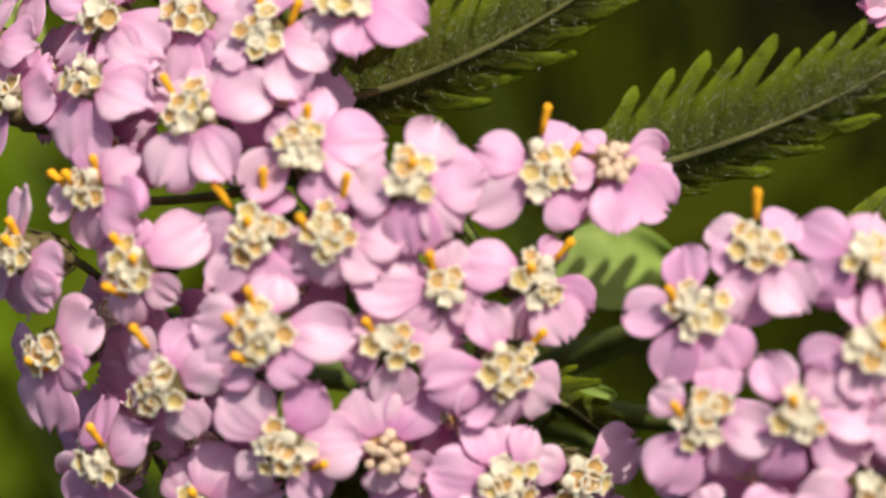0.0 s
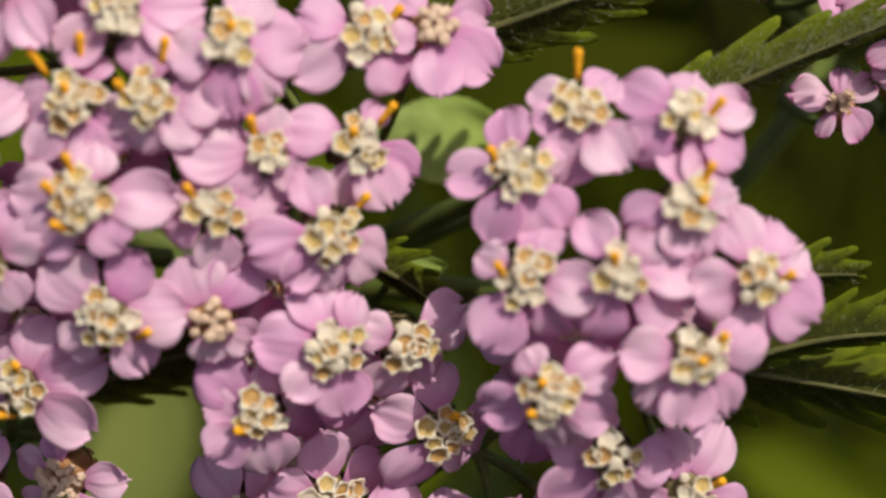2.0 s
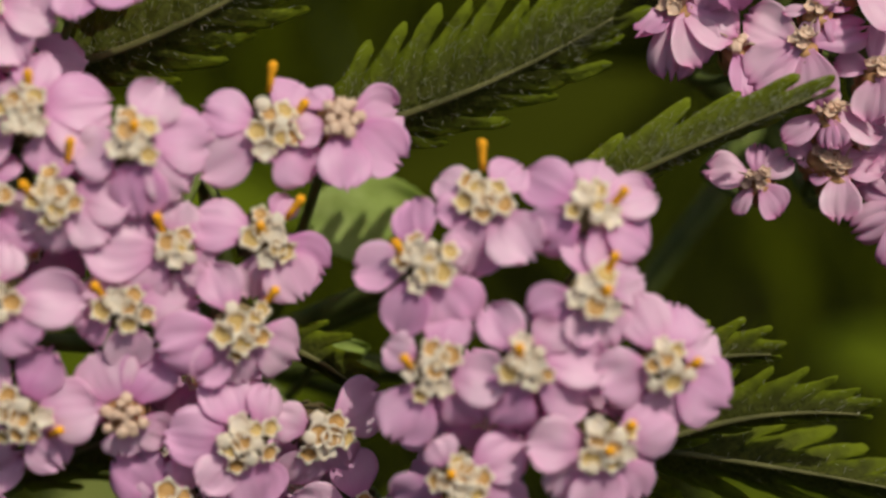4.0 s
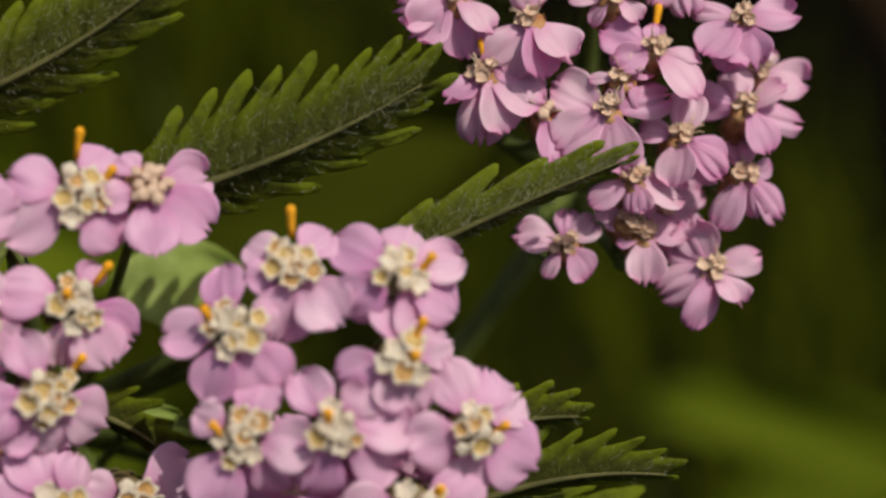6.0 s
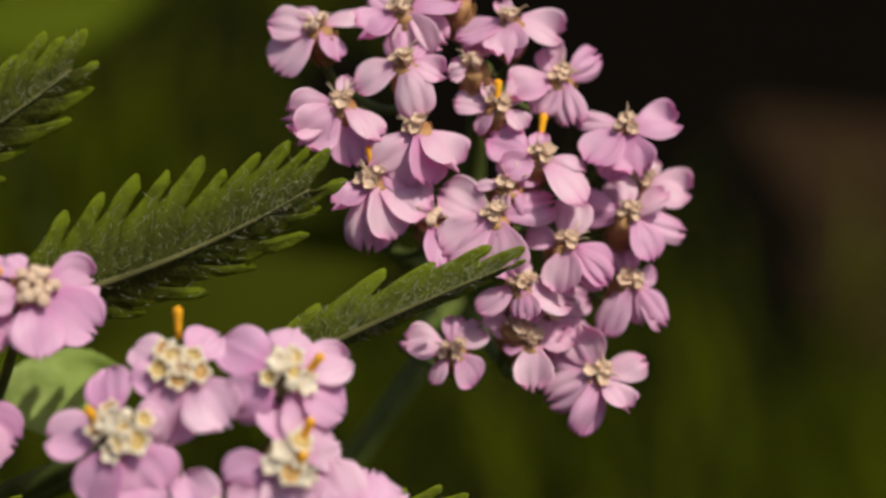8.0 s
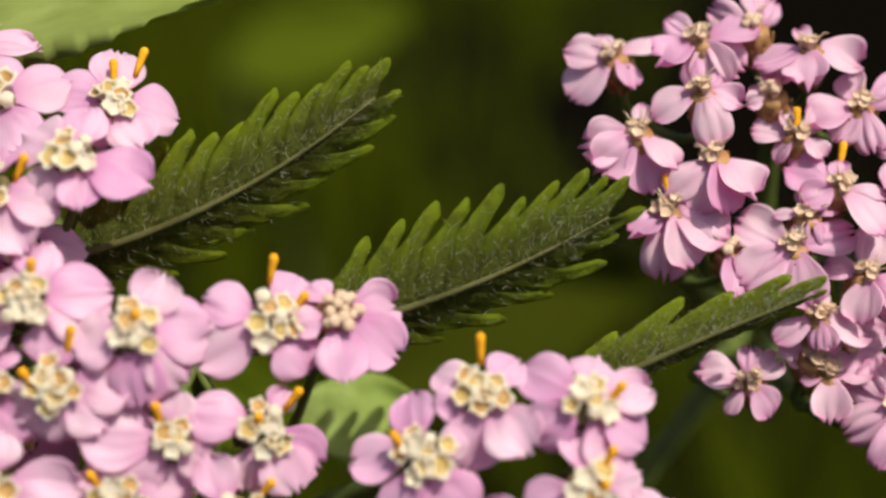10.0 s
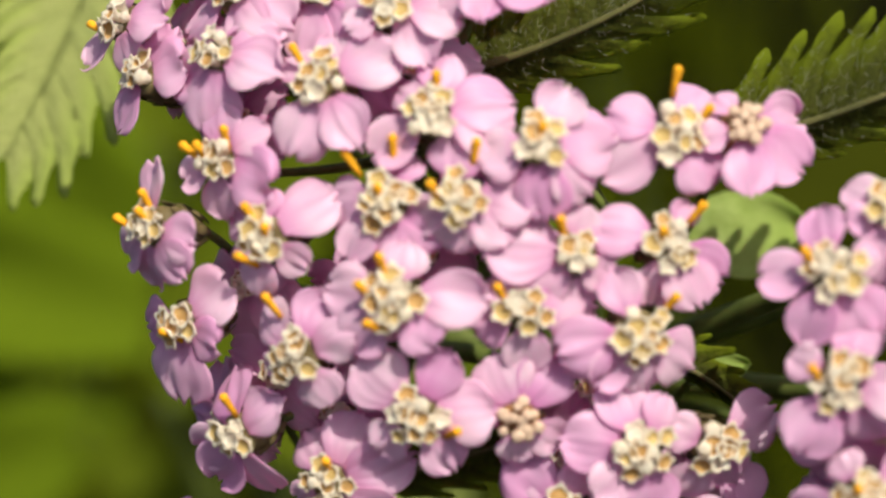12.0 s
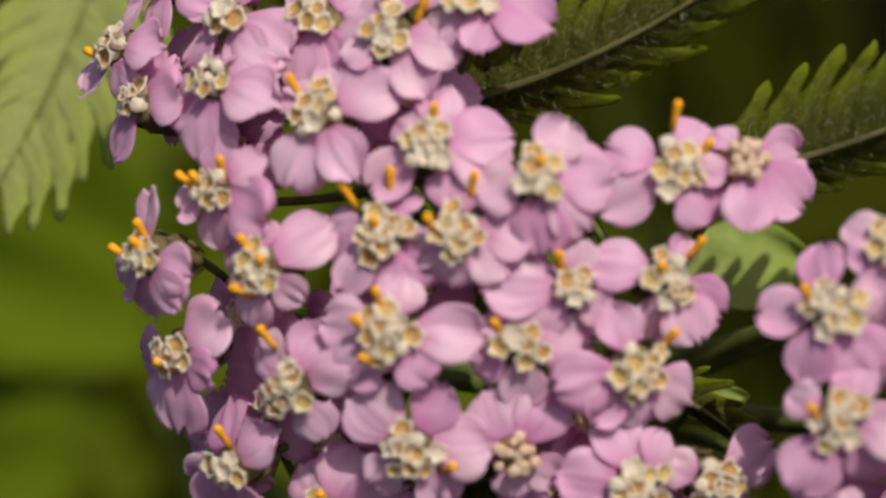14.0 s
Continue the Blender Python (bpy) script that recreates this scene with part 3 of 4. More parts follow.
flower(1.00, -24.30, -3.60, (-0.14, -0.13), 0.59, ((40, 2.56), (110, 2.56), (185, 2.56), (255, 2.56), (330, 2.56),))
flower(-17.67, -12.97, -2.25, (0.01, 0.13), 0.58, ((40, 2.54), (110, 2.54), (185, 2.54), (255, 2.54), (330, 2.54),))
flower(-14.16, -10.57, -2.44, (0.16, 0.22), 0.58, ((40, 2.55), (110, 2.55), (185, 2.55), (255, 2.55), (330, 2.55),))
flower(-29.40, -4.14, -5.27, (-0.52, 0.49), 0.60, ((20, 2.64), (95, 2.51), (165, 2.64), (240, 2.64), (310, 2.64),))
flower(-24.53, -3.31, -4.37, (-0.31, 0.52), 0.60, ((20, 2.61), (95, 2.48), (165, 2.61), (240, 2.61), (310, 2.61),))
flower(-20.29, -4.72, -3.53, (-0.12, 0.47), 0.59, ((20, 2.58), (95, 2.46), (165, 2.58), (240, 2.58), (310, 2.58),))
flower(-17.77, -4.91, -3.28, (-0.01, 0.46), 0.59, ((20, 2.57), (95, 2.45), (165, 2.57), (240, 2.57), (310, 2.57),))
flower(-26.3, -7.3, -4.2, (-0.4, 0.3), 0.58, ((15, 2.60), (92, 2.50), (160, 2.60), (238, 2.55), (310, 2.60),))
flower(-25.6, -14.6, -3.2, (-0.38, 0.05), 0.58, ((35, 2.60), (105, 2.50), (180, 2.60), (250, 2.55), (325, 2.60),))
flower(-24.3, -18.7, -3.6, (-0.34, -0.05), 0.58, ((20, 2.60), (88, 2.50), (165, 2.60), (240, 2.55), (312, 2.60),))
flower(-20.4, -14.9, -2.9, (-0.15, 0.05), 0.58, ((30, 2.60), (100, 2.50), (175, 2.60), (245, 2.55), (320, 2.60),))
flower(-27.0, -21.0, -4.6, (-0.45, -0.15), 0.58, ((40, 2.60), (110, 2.50), (185, 2.60), (255, 2.55), (330, 2.60),))
flower(-21.6, -20.3, -3.4, (-0.2, -0.1), 0.58, ((10, 2.60), (82, 2.50), (155, 2.60), (228, 2.55), (300, 2.60),))

open_flower(8.57, 4.44, -11.46, (-0.22, 0.55), 0.70, ((220, 2.69), (30, 2.15), (165, 2.15), (115, 1.61), (305, 1.94),), ripe=True)
open_flower(12.60, 5.17, -10.73, (-0.10, 0.56), 0.69, ((205, 2.35), (290, 2.54), (18, 2.54), (140, 2.00), (325, 2.40),))
open_flower(15.18, 5.70, -11.00, (-0.02, 0.57), 0.59, ((80, 2.28), (45, 2.01), (155, 2.28),), ripe=True)
open_flower(17.70, 4.67, -10.28, (0.05, 0.55), 0.69, ((190, 2.53), (345, 2.53), (255, 2.39), (215, 2.26), (110, 1.33),))
open_flower(12.59, 2.61, -9.67, (-0.10, 0.51), 0.69, ((195, 2.32), (282, 2.51), (40, 1.32), (118, 1.90), (341, 1.90),))
open_flower(15.94, 2.46, -10.14, (-0.00, 0.51), 0.64, ((95, 1.33), (150, 1.19), (200, 1.33),), ripe=True)
open_flower(9.65, 0.65, -10.00, (-0.18, 0.47), 0.69, ((188, 2.65), (222, 2.52), (85, 1.59), (282, 2.86), (320, 2.39),))
open_flower(13.14, -0.52, -9.33, (-0.08, 0.45), 0.68, ((210, 2.49), (245, 2.49), (288, 2.62), (322, 2.49), (100, 1.31),))
open_flower(20.06, 1.93, -10.43, (0.11, 0.49), 0.69, ((192, 2.53), (28, 2.26), (275, 2.26), (235, 2.00), (110, 1.92),))
open_flower(17.03, 0.56, -9.93, (0.04, 0.47), 0.69, ((165, 1.99), (110, 1.46), (40, 1.59), (220, 1.59), (320, 1.59),), anthers=((-0.13, 0.26),))
open_flower(23.06, -0.45, -9.86, (0.20, 0.45), 0.69, ((155, 2.12), (12, 2.51), (248, 2.38), (276, 2.43), (215, 2.51),))
open_flower(18.86, -1.89, -9.19, (0.08, 0.42), 0.68, ((155, 2.49), (318, 2.76), (200, 1.84), (345, 2.10), (90, 1.31),), anthers=((0.13, 1.57),))
open_flower(17.39, -3.16, -9.12, (0.04, 0.40), 0.63, ((30, 1.44), (100, 1.31), (170, 1.44), (240, 1.44), (310, 1.57),))
open_flower(11.06, -2.97, -9.27, (-0.14, 0.40), 0.69, ((200, 2.11), (265, 3.03), (300, 2.63), (335, 2.77), (8, 2.63),), anthers=((0.00, 0.92),))
open_flower(16.70, -4.64, -8.92, (0.02, 0.37), 0.68, ((150, 2.76), (212, 2.76), (250, 2.76), (282, 2.83), (18, 2.76),))
open_flower(20.15, -5.96, -9.58, (0.12, 0.34), 0.69, ((75, 2.37), (310, 2.50), (255, 2.24), (330, 2.37), (165, 1.90),))
open_flower(23.26, -4.65, -10.33, (0.20, 0.36), 0.69, ((168, 2.53), (40, 2.26), (300, 2.26), (355, 2.79), (100, 2.26),))
open_flower(23.32, -7.82, -10.49, (0.20, 0.30), 0.69, ((95, 2.27), (232, 2.53), (275, 2.00), (318, 2.53), (20, 1.47),))
open_flower(17.95, -7.87, -9.59, (0.05, 0.31), 0.69, ((200, 2.11), (345, 2.51), (262, 1.64), (285, 1.64), (80, 1.32),))
open_flower(14.75, -10.94, -10.34, (-0.03, 0.24), 0.69, ((160, 2.26), (35, 1.86), (85, 1.73), (225, 1.60), (310, 1.86),))
open_flower(18.56, -10.53, -10.41, (0.08, 0.24), 0.53, ((195, 1.33), (268, 2.26), (90, 1.06), (359, 1.91), (142, 1.91),))
open_flower(21.68, -12.19, -10.28, (0.16, 0.21), 0.69, ((108, 2.53), (150, 2.53), (205, 2.66), (262, 2.61), (22, 2.40), (310, 2.13),))
open_flower(24.20, -3.00, -11.80, (0.26, 0.38), 0.55, ((300, 2.60), (345, 2.30), (60, 1.50), (150, 1.60), (215, 1.80),))
open_flower(19.60, -9.20, -11.60, (0.10, 0.28), 0.55, ((20, 2.10), (100, 1.70), (170, 2.00), (250, 2.20), (320, 2.10),))
open_flower(13.78, -4.80, -9.70, (-0.06, 0.36), 0.58, ((100, 1.06), (30, 1.06), (285, 2.38),), ripe=True)
open_flower(17.80, -9.78, -10.33, (0.05, 0.26), 0.48, ((155, 1.60), (45, 1.60), (90, 1.06),))


# ---- stems ----
def stems(home, nodes, root, thick):
    """Pedicels from each flower to the nearest fork, branches to the root fork, and the main stem to the ground."""
    forks = [Vector(n) for n in nodes]
    root = Vector(root)
    for place, axis, foot in FEET[home]:
        a = place - axis * foot
        fork = min(forks, key=lambda n: (n - a).length)
        line = bow(a, fork, -axis * 0.8, 6)
        v, f = tube([VIEW.to_3x3() @ p for p in line], [0.20, 0.21, 0.22, 0.24, 0.26, 0.28, 0.32], 7)
        part("pedicel", mesh_of("pedicel", v, f, [STEM]), home, under(home, Matrix.Translation((0, 0, VIEW.translation.z))))
    for fork in forks:
        line = bow(fork, root, (0, 0, -1.5), 8)
        v, f = tube([VIEW.to_3x3() @ p for p in line], [0.40 + 0.06 * i for i in range(9)], 9)
        part("branch", mesh_of("branch", v, f, [STEM]), home, under(home, Matrix.Translation((0, 0, VIEW.translation.z))))
    top = VIEW.to_3x3() @ root
    low = (Vector(home.location) - Vector((0, 0, VIEW.translation.z))) * 1000
    line = [top.lerp(low, i / 12) + Vector((3, 6, 0)) * math.sin(i / 12 * math.pi) for i in range(13)]
    v, f = tube(line, [thick * (0.8 + 0.05 * i) for i in range(13)], 12)
    part("stem", mesh_of("stem", v, f, [STEM]), home, under(home, Matrix.Translation((0, 0, VIEW.translation.z))))


stems(front, ((-27, -4, -9), (-28, -15, -9), (-20, -9, -8), (-19, -18, -8), (-11, -10, -9), (-9, -19, -8), (-24, -27, -9),
              (-13, -27, -9), (1, -14, -8), (4, -20, -8), (-2, -27, -8), (-21, 2, -10), (-28, 3, -10)), (-12, -21, -20), 1.3)
stems(back, ((10, 2, -16), (17, 3, -16), (12, -6, -16), (20, -5, -16), (18, -12, -17), (13, -11, -17)), (17, -9, -26), 0.8)


# ---- leaves ----
def half_blade(line, side, reach, teeth, angles, fold, cut, rise, folds, mat, rnd):
    """One half of a feather-veined blade along its rib: pleated between the veins, its rim cut into teeth that point forward."""
    per, m = 14, 11
    n = teeth * per + 1
    origin, seed = line[0], rnd.uniform(0, 50)
    tall = [rnd.uniform(0.84, 1.12) for _ in range(teeth + 1)]
    rows, uv = [], []
    for i in range(n):
        s = i / (n - 1)
        k = min(s, 0.9999) * (len(line) - 1)
        a, b = line[int(k)], line[int(k) + 1]
        p, t = a.lerp(b, k - int(k)) - origin, (b - a).normalized()
        tooth, f = min(i // per, teeth - 1), (i - min(i // per, teeth - 1) * per) / per
        n0 = Vector((-t.y, t.x, 0)).normalized() * side
        away = Matrix.Rotation(radians(fold) * -side, 3, t) @ n0
        up = t.cross(away) * side
        swell = min(1.0, 0.78 + 0.9 * s) * (1.0 - 0.58 * max(0.0, (s - 0.5) / 0.5) ** 2.0)
        saw = 1 - cut + cut * max(0.0, math.sin(math.pi * f ** 3.2)) ** rise
        span = reach * swell * saw * tall[tooth]
        ang = radians(angles[0] + (angles[1] - angles[0]) * s)
        row = []
        for j in range(m):
            r = j / (m - 1)
            bend = ang - radians(17) * r * (0.3 + 0.7 * f)
            q = p + (t * math.cos(bend) + away * math.sin(bend)) * span * r
            pleat = folds * (1.0 if side > 0 else 0.35) * math.sin(math.pi * min(1, f * 1.04)) * (0.12 + 1.1 * r ** 1.4) * (1.15 - 0.5 * r)
            q = q + up * reach * 0.27 * (pleat - 0.16 * r * r + 0.10 * noise.noise((q.x * 0.9, q.y * 0.9, seed))
                                         + 0.10 * noise.noise((q.x * 3, q.y * 3, seed)))
            row.append(q)
            uv.append((s, r))
        rows.append(row)
    v, f = sheet(rows, 0.07)
    return mesh_of("blade", v, f, [mat], uv=uv + uv), rows


def leaf_stalk(body, base, foot, thick):
    """The stalk of a leaf, from the blade's foot back to its stem."""
    line = bow((0, 0, 0), Vector(foot) - Vector(base), (0, -1.0, -3.5), 10)
    v, f = tube(line, [thick * (1 + 0.09 * i) for i in range(11)], 7)
    part("stalk", mesh_of("stalk", v, f, [STEM]), body, Matrix())


def leaf(base, tip, sag, wide, low, teeth, fold, label="", seed=1, drop=48, hairs=620, angles=(74, 44), low_angles=(66, 38), cut=0.40, rise=0.8, folds=0.42,
         mat=None, rib=None, thick=0.21, foot=(-12, -21, -20)):
    """A folded, toothed leaf from base to tip (mm). wide, low: vein lengths in its two halves. fold, drop: degrees each half falls away."""
    rnd = random.Random(seed)
    line = bow(base, tip, sag, 16)
    origin = line[0]
    v, f = tube([p - origin + Vector((0, 0, 0.10)) for p in line], [thick * (1 - 0.75 * i / 16) for i in range(17)], 8)
    body = part("leaf", mesh_of("leaf", v, f, [rib or RIB]), front, under(front, Matrix.Translation(spot(*base)) @ TURN), label)
    leaf_stalk(body, base, foot, thick)
    hair_v, hair_f = [], []
    for side, reach, falls, ways in ((1, wide, fold, angles), (-1, low, drop, low_angles)):
        me, rows = half_blade(line, side, reach, teeth if side > 0 or drop < 30 else max(4, round(0.65 * teeth)), ways, falls, cut, rise, folds, mat or LEAF, rnd)
        part("blade", me, body, Matrix())
        for _ in range(hairs if side > 0 else hairs // 4):
            i, j = rnd.randrange(1, len(rows) - 1), min(9, int(10 * rnd.random() ** 1.5))
            q, along, over = rows[i][j], rows[i + 1][j] - rows[i - 1][j], rows[i][j + 1] - rows[i][j]
            up = along.cross(over) * side
            up = up.normalized() if up.length > 1e-9 else Vector((0, 0, 1))
            d = (up * rnd.uniform(0.3, 0.8) + over.normalized() * rnd.uniform(-0.4, 1) + Vector((rnd.uniform(-0.5, 0.5), rnd.uniform(-0.2, 0.6), 0))).normalized()
            size = rnd.uniform(0.15, 0.45)
            hv, hf = tube([q + up * 0.02, q + d * 0.5 * size, q + d * size + Vector((0.08, 0, 0))], [0.011, 0.009, 0.003], 3, False)
            o = len(hair_v)
            hair_v += hv
            hair_f += [tuple(c + o for c in face) for face in hf]
    if hair_v:
        tagged(part("hairs", mesh_of("hairs", hair_v, hair_f, [HAIR]), body, Matrix(), "fine white hairs"), kind="stuff")
    return body


def blade_mesh(mat, seed, teeth=0.14):
    """A broad weed leaf, one millimetre long from its foot, with a keel, wavy rim and pointed end."""
    rows, n, m = [], 73, 9
    for i in range(n):
        s = i / (n - 1)
        half = 0.5 * math.sin(math.pi * min(1, s * 0.93 + 0.05)) ** 0.8
        bite = teeth * (1 - (s * 12) % 1.0)
        rows.append([(s, half * q * (1 - bite * q ** 4), 0.10 * (q * (1 - bite * q ** 4)) ** 2 + 0.05 * math.sin(7 * s + 4 * q + seed) * abs(q) - 0.12 * s * s)
                     for q in (2 * j / (m - 1) - 1 for j in range(m))])
    return mesh_of("leaf", *sheet(rows, 0.012), [mat])


BLADES = {m: blade_mesh(m, k) for k, m in enumerate((WEED, PALE_LEAF, LUSH, SAGE, OLIVE))}
SMOOTH_BLADE = blade_mesh(FRESH_LEAF, 4, 0.03)


def broad_leaf(u, v, w, long, wide, angle, label, blade=SMOOTH_BLADE, foot=(-12, -21, -20)):
    """A small smooth leaf of the front plant, from its foot at a point."""
    turn = Matrix.Rotation(radians(angle), 4, "Z") @ Matrix.Rotation(radians(-26), 4, "X")
    body = part("leaf", blade, front,
                under(front, Matrix.Translation(spot(u, v, w)) @ TURN @ turn @ Matrix.Diagonal((long, wide, long, 1))), label)
    line = bow((0, 0, 0), Vector(foot) - Vector((u, v, w)), (0, -1.0, -3.0), 10)
    sv, sf = tube(line, [0.22 + 0.02 * i for i in range(11)], 7)
    part("stalk", mesh_of("stalk", sv, sf, [STEM]), body, (turn @ Matrix.Diagonal((long, wide, long, 1))).inverted())


leaf((-16.5, -5.2, -6.0), (-2.4, 2.0, -5.5), (0.3, -0.9, 0.4), 4.5, 4.0, 12, 14, angles=(84, 44), low_angles=(62, 40), cut=0.38, label="dark feathery leaf with a hairy midrib", seed=3, drop=38, rise=0.6)
leaf((-4.6, -8.4, -6.0), (8.0, -3.35, -5.5), (0.2, -0.5, 0.3), 4.6, 4.4, 10, 14, angles=(86, 44), low_angles=(58, 34), cut=0.42, label="green toothed leaf with a pale hairy midrib", seed=5, drop=38)
leaf((5.0, -12.2, -7.0), (16.6, -6.95, -5.5), (-0.2, 0.1, 0.3), 4.0, 3.8, 5, 26, label="bright green narrow toothed leaf", mat=YOUNG, seed=7, drop=66, angles=(58, 30), low_angles=(60, 30), cut=0.44)
leaf((-7.7, -18.3, -9.0), (-3.8, -20.5, -9.0), (0, 0.3, 0), 2.2, 2.0, 5, 10, label="small bright green leaf under the flowers", seed=23, hairs=0)
leaf((-21.1, -24.9, -10.0), (-9.3, -22.0, -10.0), (0, 0.5, 0), 3.4, 3.4, 9, 10, label="green leaf under the flower heads", seed=31, hairs=0, drop=20)
leaf((9.0, -19.4, -6.0), (14.9, -18.3, -5.5), (0, 0.3, 0), 2.2, 1.8, 5, 8, label="small green leaf tip beside the flowers", seed=37, drop=50, hairs=60)
leaf((8.6, -22.9, -6.0), (18.8, -21.0, -5.5), (0, 0.7, 0), 2.9, 2.4, 8, 10, label="dark green toothed leaf tip", seed=41, drop=50, hairs=90)
leaf((5.4, -22.6, -8.0), (21.0, -25.0, -8.0), (0, 0.2, 0), 4.6, 5.4, 8, 55, label="dark shaded leaf with long drooping lobes", seed=43, drop=40, hairs=60, cut=0.55)
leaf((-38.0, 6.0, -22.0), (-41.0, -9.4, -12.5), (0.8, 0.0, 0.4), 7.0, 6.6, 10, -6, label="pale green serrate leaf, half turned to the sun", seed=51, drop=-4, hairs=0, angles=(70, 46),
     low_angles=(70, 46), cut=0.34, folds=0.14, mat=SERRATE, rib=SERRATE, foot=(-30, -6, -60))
broad_leaf(-7.2, -13.6, -16.0, 6.6, 5.0, 8, "light yellow-green leaf between the flower stalks")
broad_leaf(-24.5, 5.0, -10.0, 19.5, 9.0, 17, "pale sunlit green toothed leaf", BLADES[PALE_LEAF], (-28, 3, -12))
broad_leaf(-6.3, -19.7, -10.5, 3.0, 1.8, 20, "small bright green leaf tip under the flowers")


# ---- ground and what grows behind ----
def soil_material():
    mat, tree, bsdf, output = material("shaded_soil_and_moss")
    a = noise_of(tree, 9, 5.0)
    b = noise_of(tree, 160, 5.0)
    # earth kept near black: shade between the plants is put into its colour
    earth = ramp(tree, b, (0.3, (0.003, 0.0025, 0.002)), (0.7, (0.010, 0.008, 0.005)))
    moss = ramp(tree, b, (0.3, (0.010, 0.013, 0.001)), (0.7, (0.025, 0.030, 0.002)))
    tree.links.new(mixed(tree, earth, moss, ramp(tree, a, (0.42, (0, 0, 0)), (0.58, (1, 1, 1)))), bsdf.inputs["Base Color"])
    bsdf.inputs["Roughness"].default_value = 1.0
    bsdf.inputs["Specular IOR Level"].default_value = 0.0
    bumped(tree, bsdf, b, 0.8, 0.01)
    return mat


SOIL = soil_material()
EARTH = plain_material("brown_earth", (0.013, 0.0078, 0.0042), (0.034, 0.0195, 0.0105), 60, 1.0, 0.6, gloss=0.0)
# almost black soil in place of the deep shade behind the flowers
SHADE_SOIL = plain_material("shade_dark_soil", (0.0015, 0.0012, 0.0009), (0.005, 0.004, 0.003), 160, 1.0, 0.6, gloss=0.0)


def bare_or_shaded(x, y):
    """How grassless the ground is: a bed behind on one side, mostly coloured dark for shade."""
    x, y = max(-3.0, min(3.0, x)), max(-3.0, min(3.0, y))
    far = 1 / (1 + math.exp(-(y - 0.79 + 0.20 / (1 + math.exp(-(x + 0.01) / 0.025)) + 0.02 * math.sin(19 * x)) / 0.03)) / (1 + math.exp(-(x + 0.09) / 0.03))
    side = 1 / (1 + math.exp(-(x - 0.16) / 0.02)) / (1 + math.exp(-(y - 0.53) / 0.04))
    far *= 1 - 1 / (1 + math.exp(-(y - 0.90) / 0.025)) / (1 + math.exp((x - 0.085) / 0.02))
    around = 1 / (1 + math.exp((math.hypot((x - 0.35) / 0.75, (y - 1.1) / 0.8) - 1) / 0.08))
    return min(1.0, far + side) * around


ground = new("ground", bpy.data.meshes.new("ground"))
gv, gf = [], []
GN = 200
for i in range(GN + 1):
    for j in range(GN + 1):
        x, y = (i / GN * 2 - 1), (j / GN * 2 - 1)
        x, y = math.copysign(abs(x) ** 7, x) * 400 + x * 1.8, math.copysign(abs(y) ** 7, y) * 400 + y * 1.8
        gv.append((x, y + 0.6, 0.02 * noise.noise((x * 3, y * 3, 0)) - 0.012))
for i in range(GN):
    for j in range(GN):
        a = i * (GN + 1) + j
        gf.append((a, a + GN + 1, a + GN + 2, a + 1))
ground.data.from_pydata(gv, [], gf)
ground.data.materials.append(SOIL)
ground.data.materials.append(SHADE_SOIL)
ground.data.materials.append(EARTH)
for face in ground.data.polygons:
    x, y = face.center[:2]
    face.material_index = 0 if bare_or_shaded(x, y) < 0.5 else 2 if x > 0.228 + 0.012 * math.sin(20 * y) and y < 0.79 else 1
tagged(ground, "garden soil with moss and brown earth, its black patches standing in for shade", "ground", kind="structure")

weeds = new("weed_plant")
weeds.location = (0.0, 0.22, 0.0)
weeds.empty_display_size = 0.01
tagged(weeds, "broad-leaved green weeds growing behind the flowers", "wild plant")
weed_count = [0]


def weed_leaf(u, v, w, long, wide, angle, mat):
    """A weed leaf centred on a point, with a stalk down to the ground."""
    weed_count[0] += 1
    rnd = random.Random(weed_count[0])
    turn = Matrix.Rotation(radians(angle), 4, "Z") @ Matrix.Rotation(radians(rnd.uniform(-25, 5)), 4, "X")
    half = turn @ Vector((long, 0, 0))
    foot = Vector((u, v, w)) - half
    m = Matrix.Translation(spot(*foot)) @ TURN @ turn @ Matrix.Diagonal((2 * long, 2 * wide, 2 * long, 1))
    part("leaf", BLADES[mat], weeds, Matrix.Translation(-weeds.location) @ m)
    a = spot(*foot)
    low = Vector((a.x + rnd.uniform(-0.03, 0.03), a.y + rnd.uniform(0.0, 0.05), -0.01))
    line = [a.lerp(low, i / 8) + Vector((0.01, 0.02, 0)) * math.sin(i / 8 * math.pi) for i in range(9)]
    v2, f2 = tube([(p - weeds.location) * 1000 for p in line], [0.8 + 0.12 * i for i in range(9)], 7)
    part("stalk", mesh_of("stalk", v2, f2, [STEM]), weeds, Matrix())


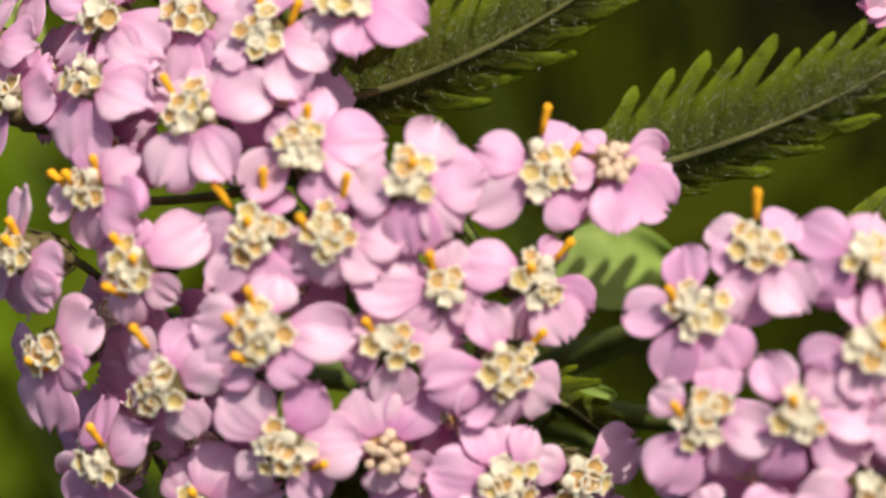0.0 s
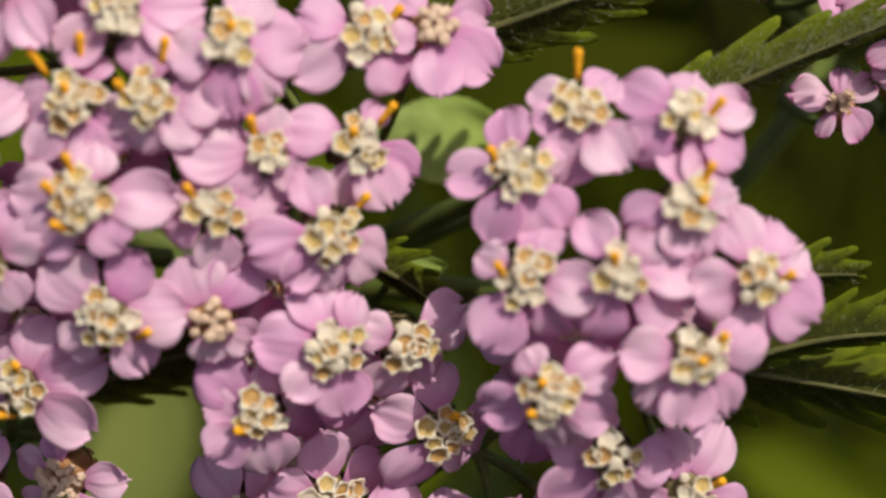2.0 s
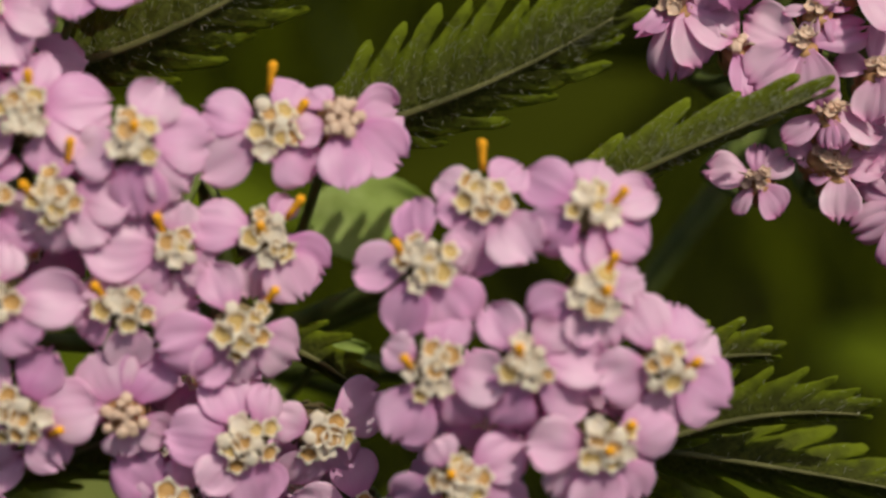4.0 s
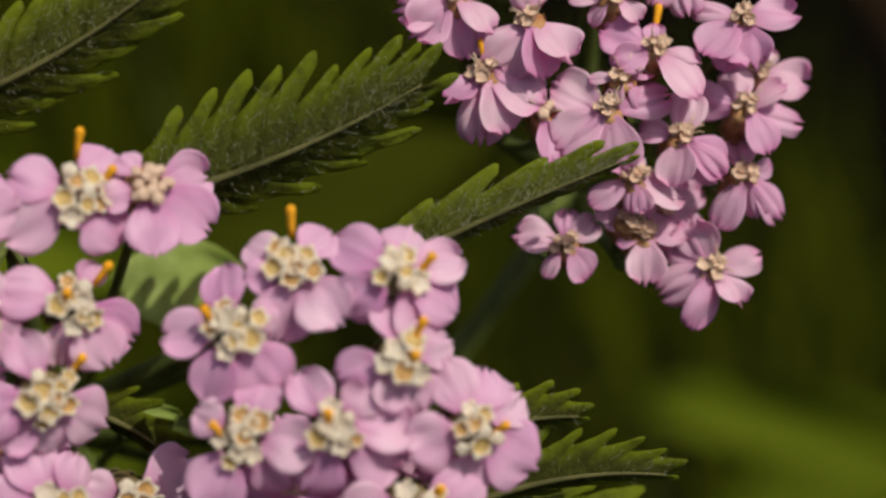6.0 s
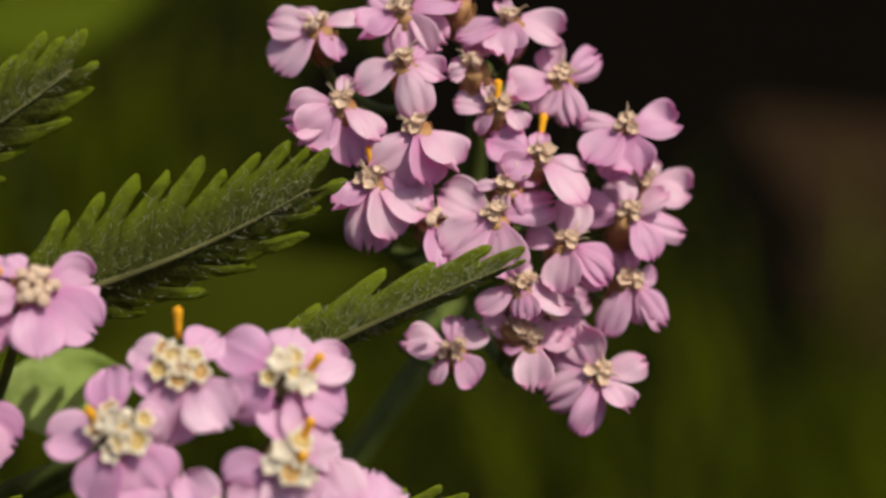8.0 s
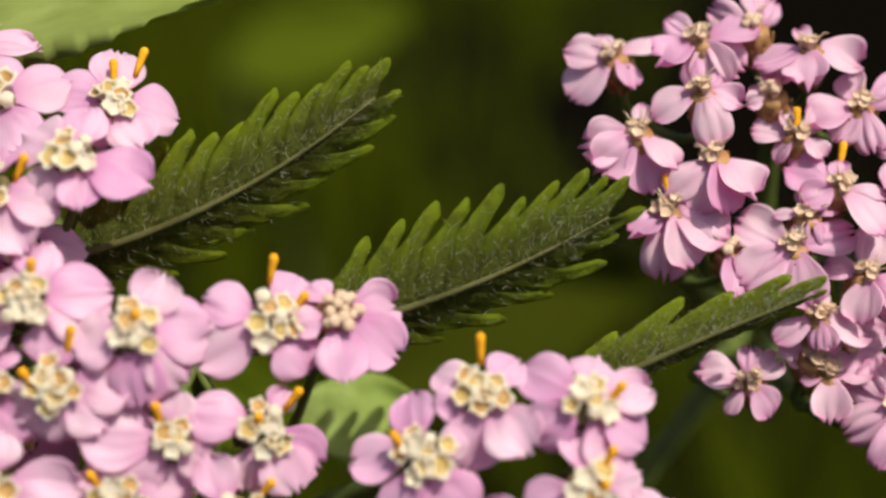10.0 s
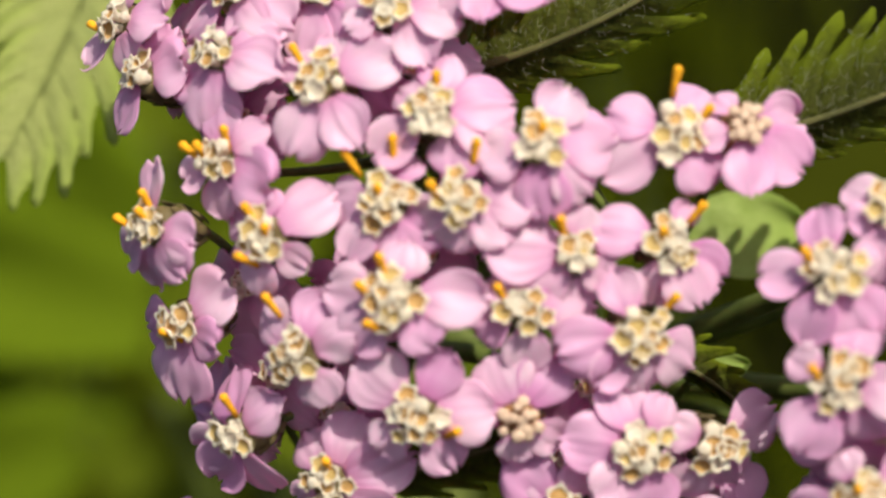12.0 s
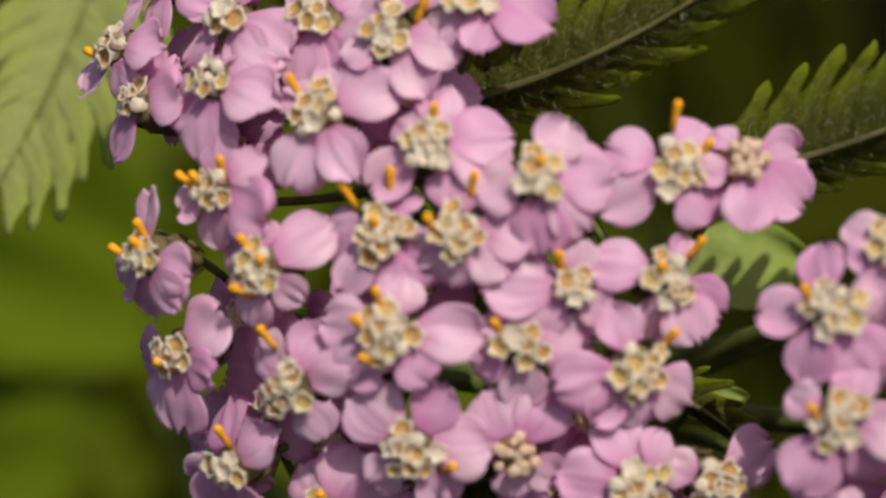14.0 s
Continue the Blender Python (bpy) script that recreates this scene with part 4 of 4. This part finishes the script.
weed_leaf(-25, 29, -210, 15, 9, 20, WEED)
weed_leaf(-98, -15, -155, 25, 15, -35, LUSH)
weed_leaf(-95, -31, -150, 27, 11, -4, LUSH)
weed_leaf(-112, -50, -160, 14, 12, 15, LUSH)
weed_leaf(-106, -68, -165, 17, 10, -20, WEED)
weed_leaf(-93, -50, -138, 15, 8, 28, LUSH)
weed_leaf(-78, -52, -140, 9, 5, -40, WEED)
weed_leaf(-88, 2, -160, 20, 10, -50, WEED)
weed_leaf(80, -66, -270, 27, 8, -12, WEED)
weed_leaf(102, -80, -300, 29, 12, 20, WEED)
weed_leaf(-33, -45, -80, 10, 6, 78, SAGE)
weed_leaf(-8, -42, -60, 7, 2, 60, WEED)
weed_leaf(2, -12, -110, 17, 8, 22, OLIVE)
weed_leaf(33, -56, -120, 13, 5, -20, WEED)
weed_leaf(-53, -21, -100, 17, 8, 60, WEED)
weed_leaf(-36, -33, -95, 17, 7, 20, WEED)
weed_leaf(-21, -47, -100, 16, 7, 75, WEED)
weed_leaf(-30, -17, -105, 16, 6, -15, WEED)


def grass():
    """Short grass over the ground behind, thin over open earth and the soil darkened for shade."""
    rnd = random.Random(5)
    verts, faces = [], []
    for _ in range(9000):
        x, y = rnd.uniform(-0.7, 0.7), rnd.uniform(0.18, 1.9)
        if bare_or_shaded(x, y) > rnd.random():
            continue
        h, a, lean = rnd.uniform(0.03, 0.09), rnd.uniform(0, 6.28), rnd.uniform(0.01, 0.05)
        wd = rnd.uniform(0.0015, 0.0035)
        dx, dy = math.cos(a), math.sin(a)
        o = len(verts)
        for s in (0.0, 0.4, 0.75, 1.0):
            k = wd * (1 - s) + 0.0002
            cx, cy, z = x + dx * lean * s * s, y + dy * lean * s * s, h * s - 0.012
            verts += [(cx - dy * k, cy + dx * k, z), (cx + dx * k * 0.3, cy + dy * k * 0.3, z), (cx + dy * k, cy - dx * k, z)]
        for q in range(3):
            for c in (0, 1):
                i = o + q * 3 + c
                faces.append((i, i + 1, i + 4, i + 3))
    me = bpy.data.meshes.new("grass")
    me.from_pydata(verts, [], faces)
    me.materials.append(GRASS)
    tagged(new("grass", me), "short blurred green grass behind the flowers", "grass", kind="stuff")


grass()
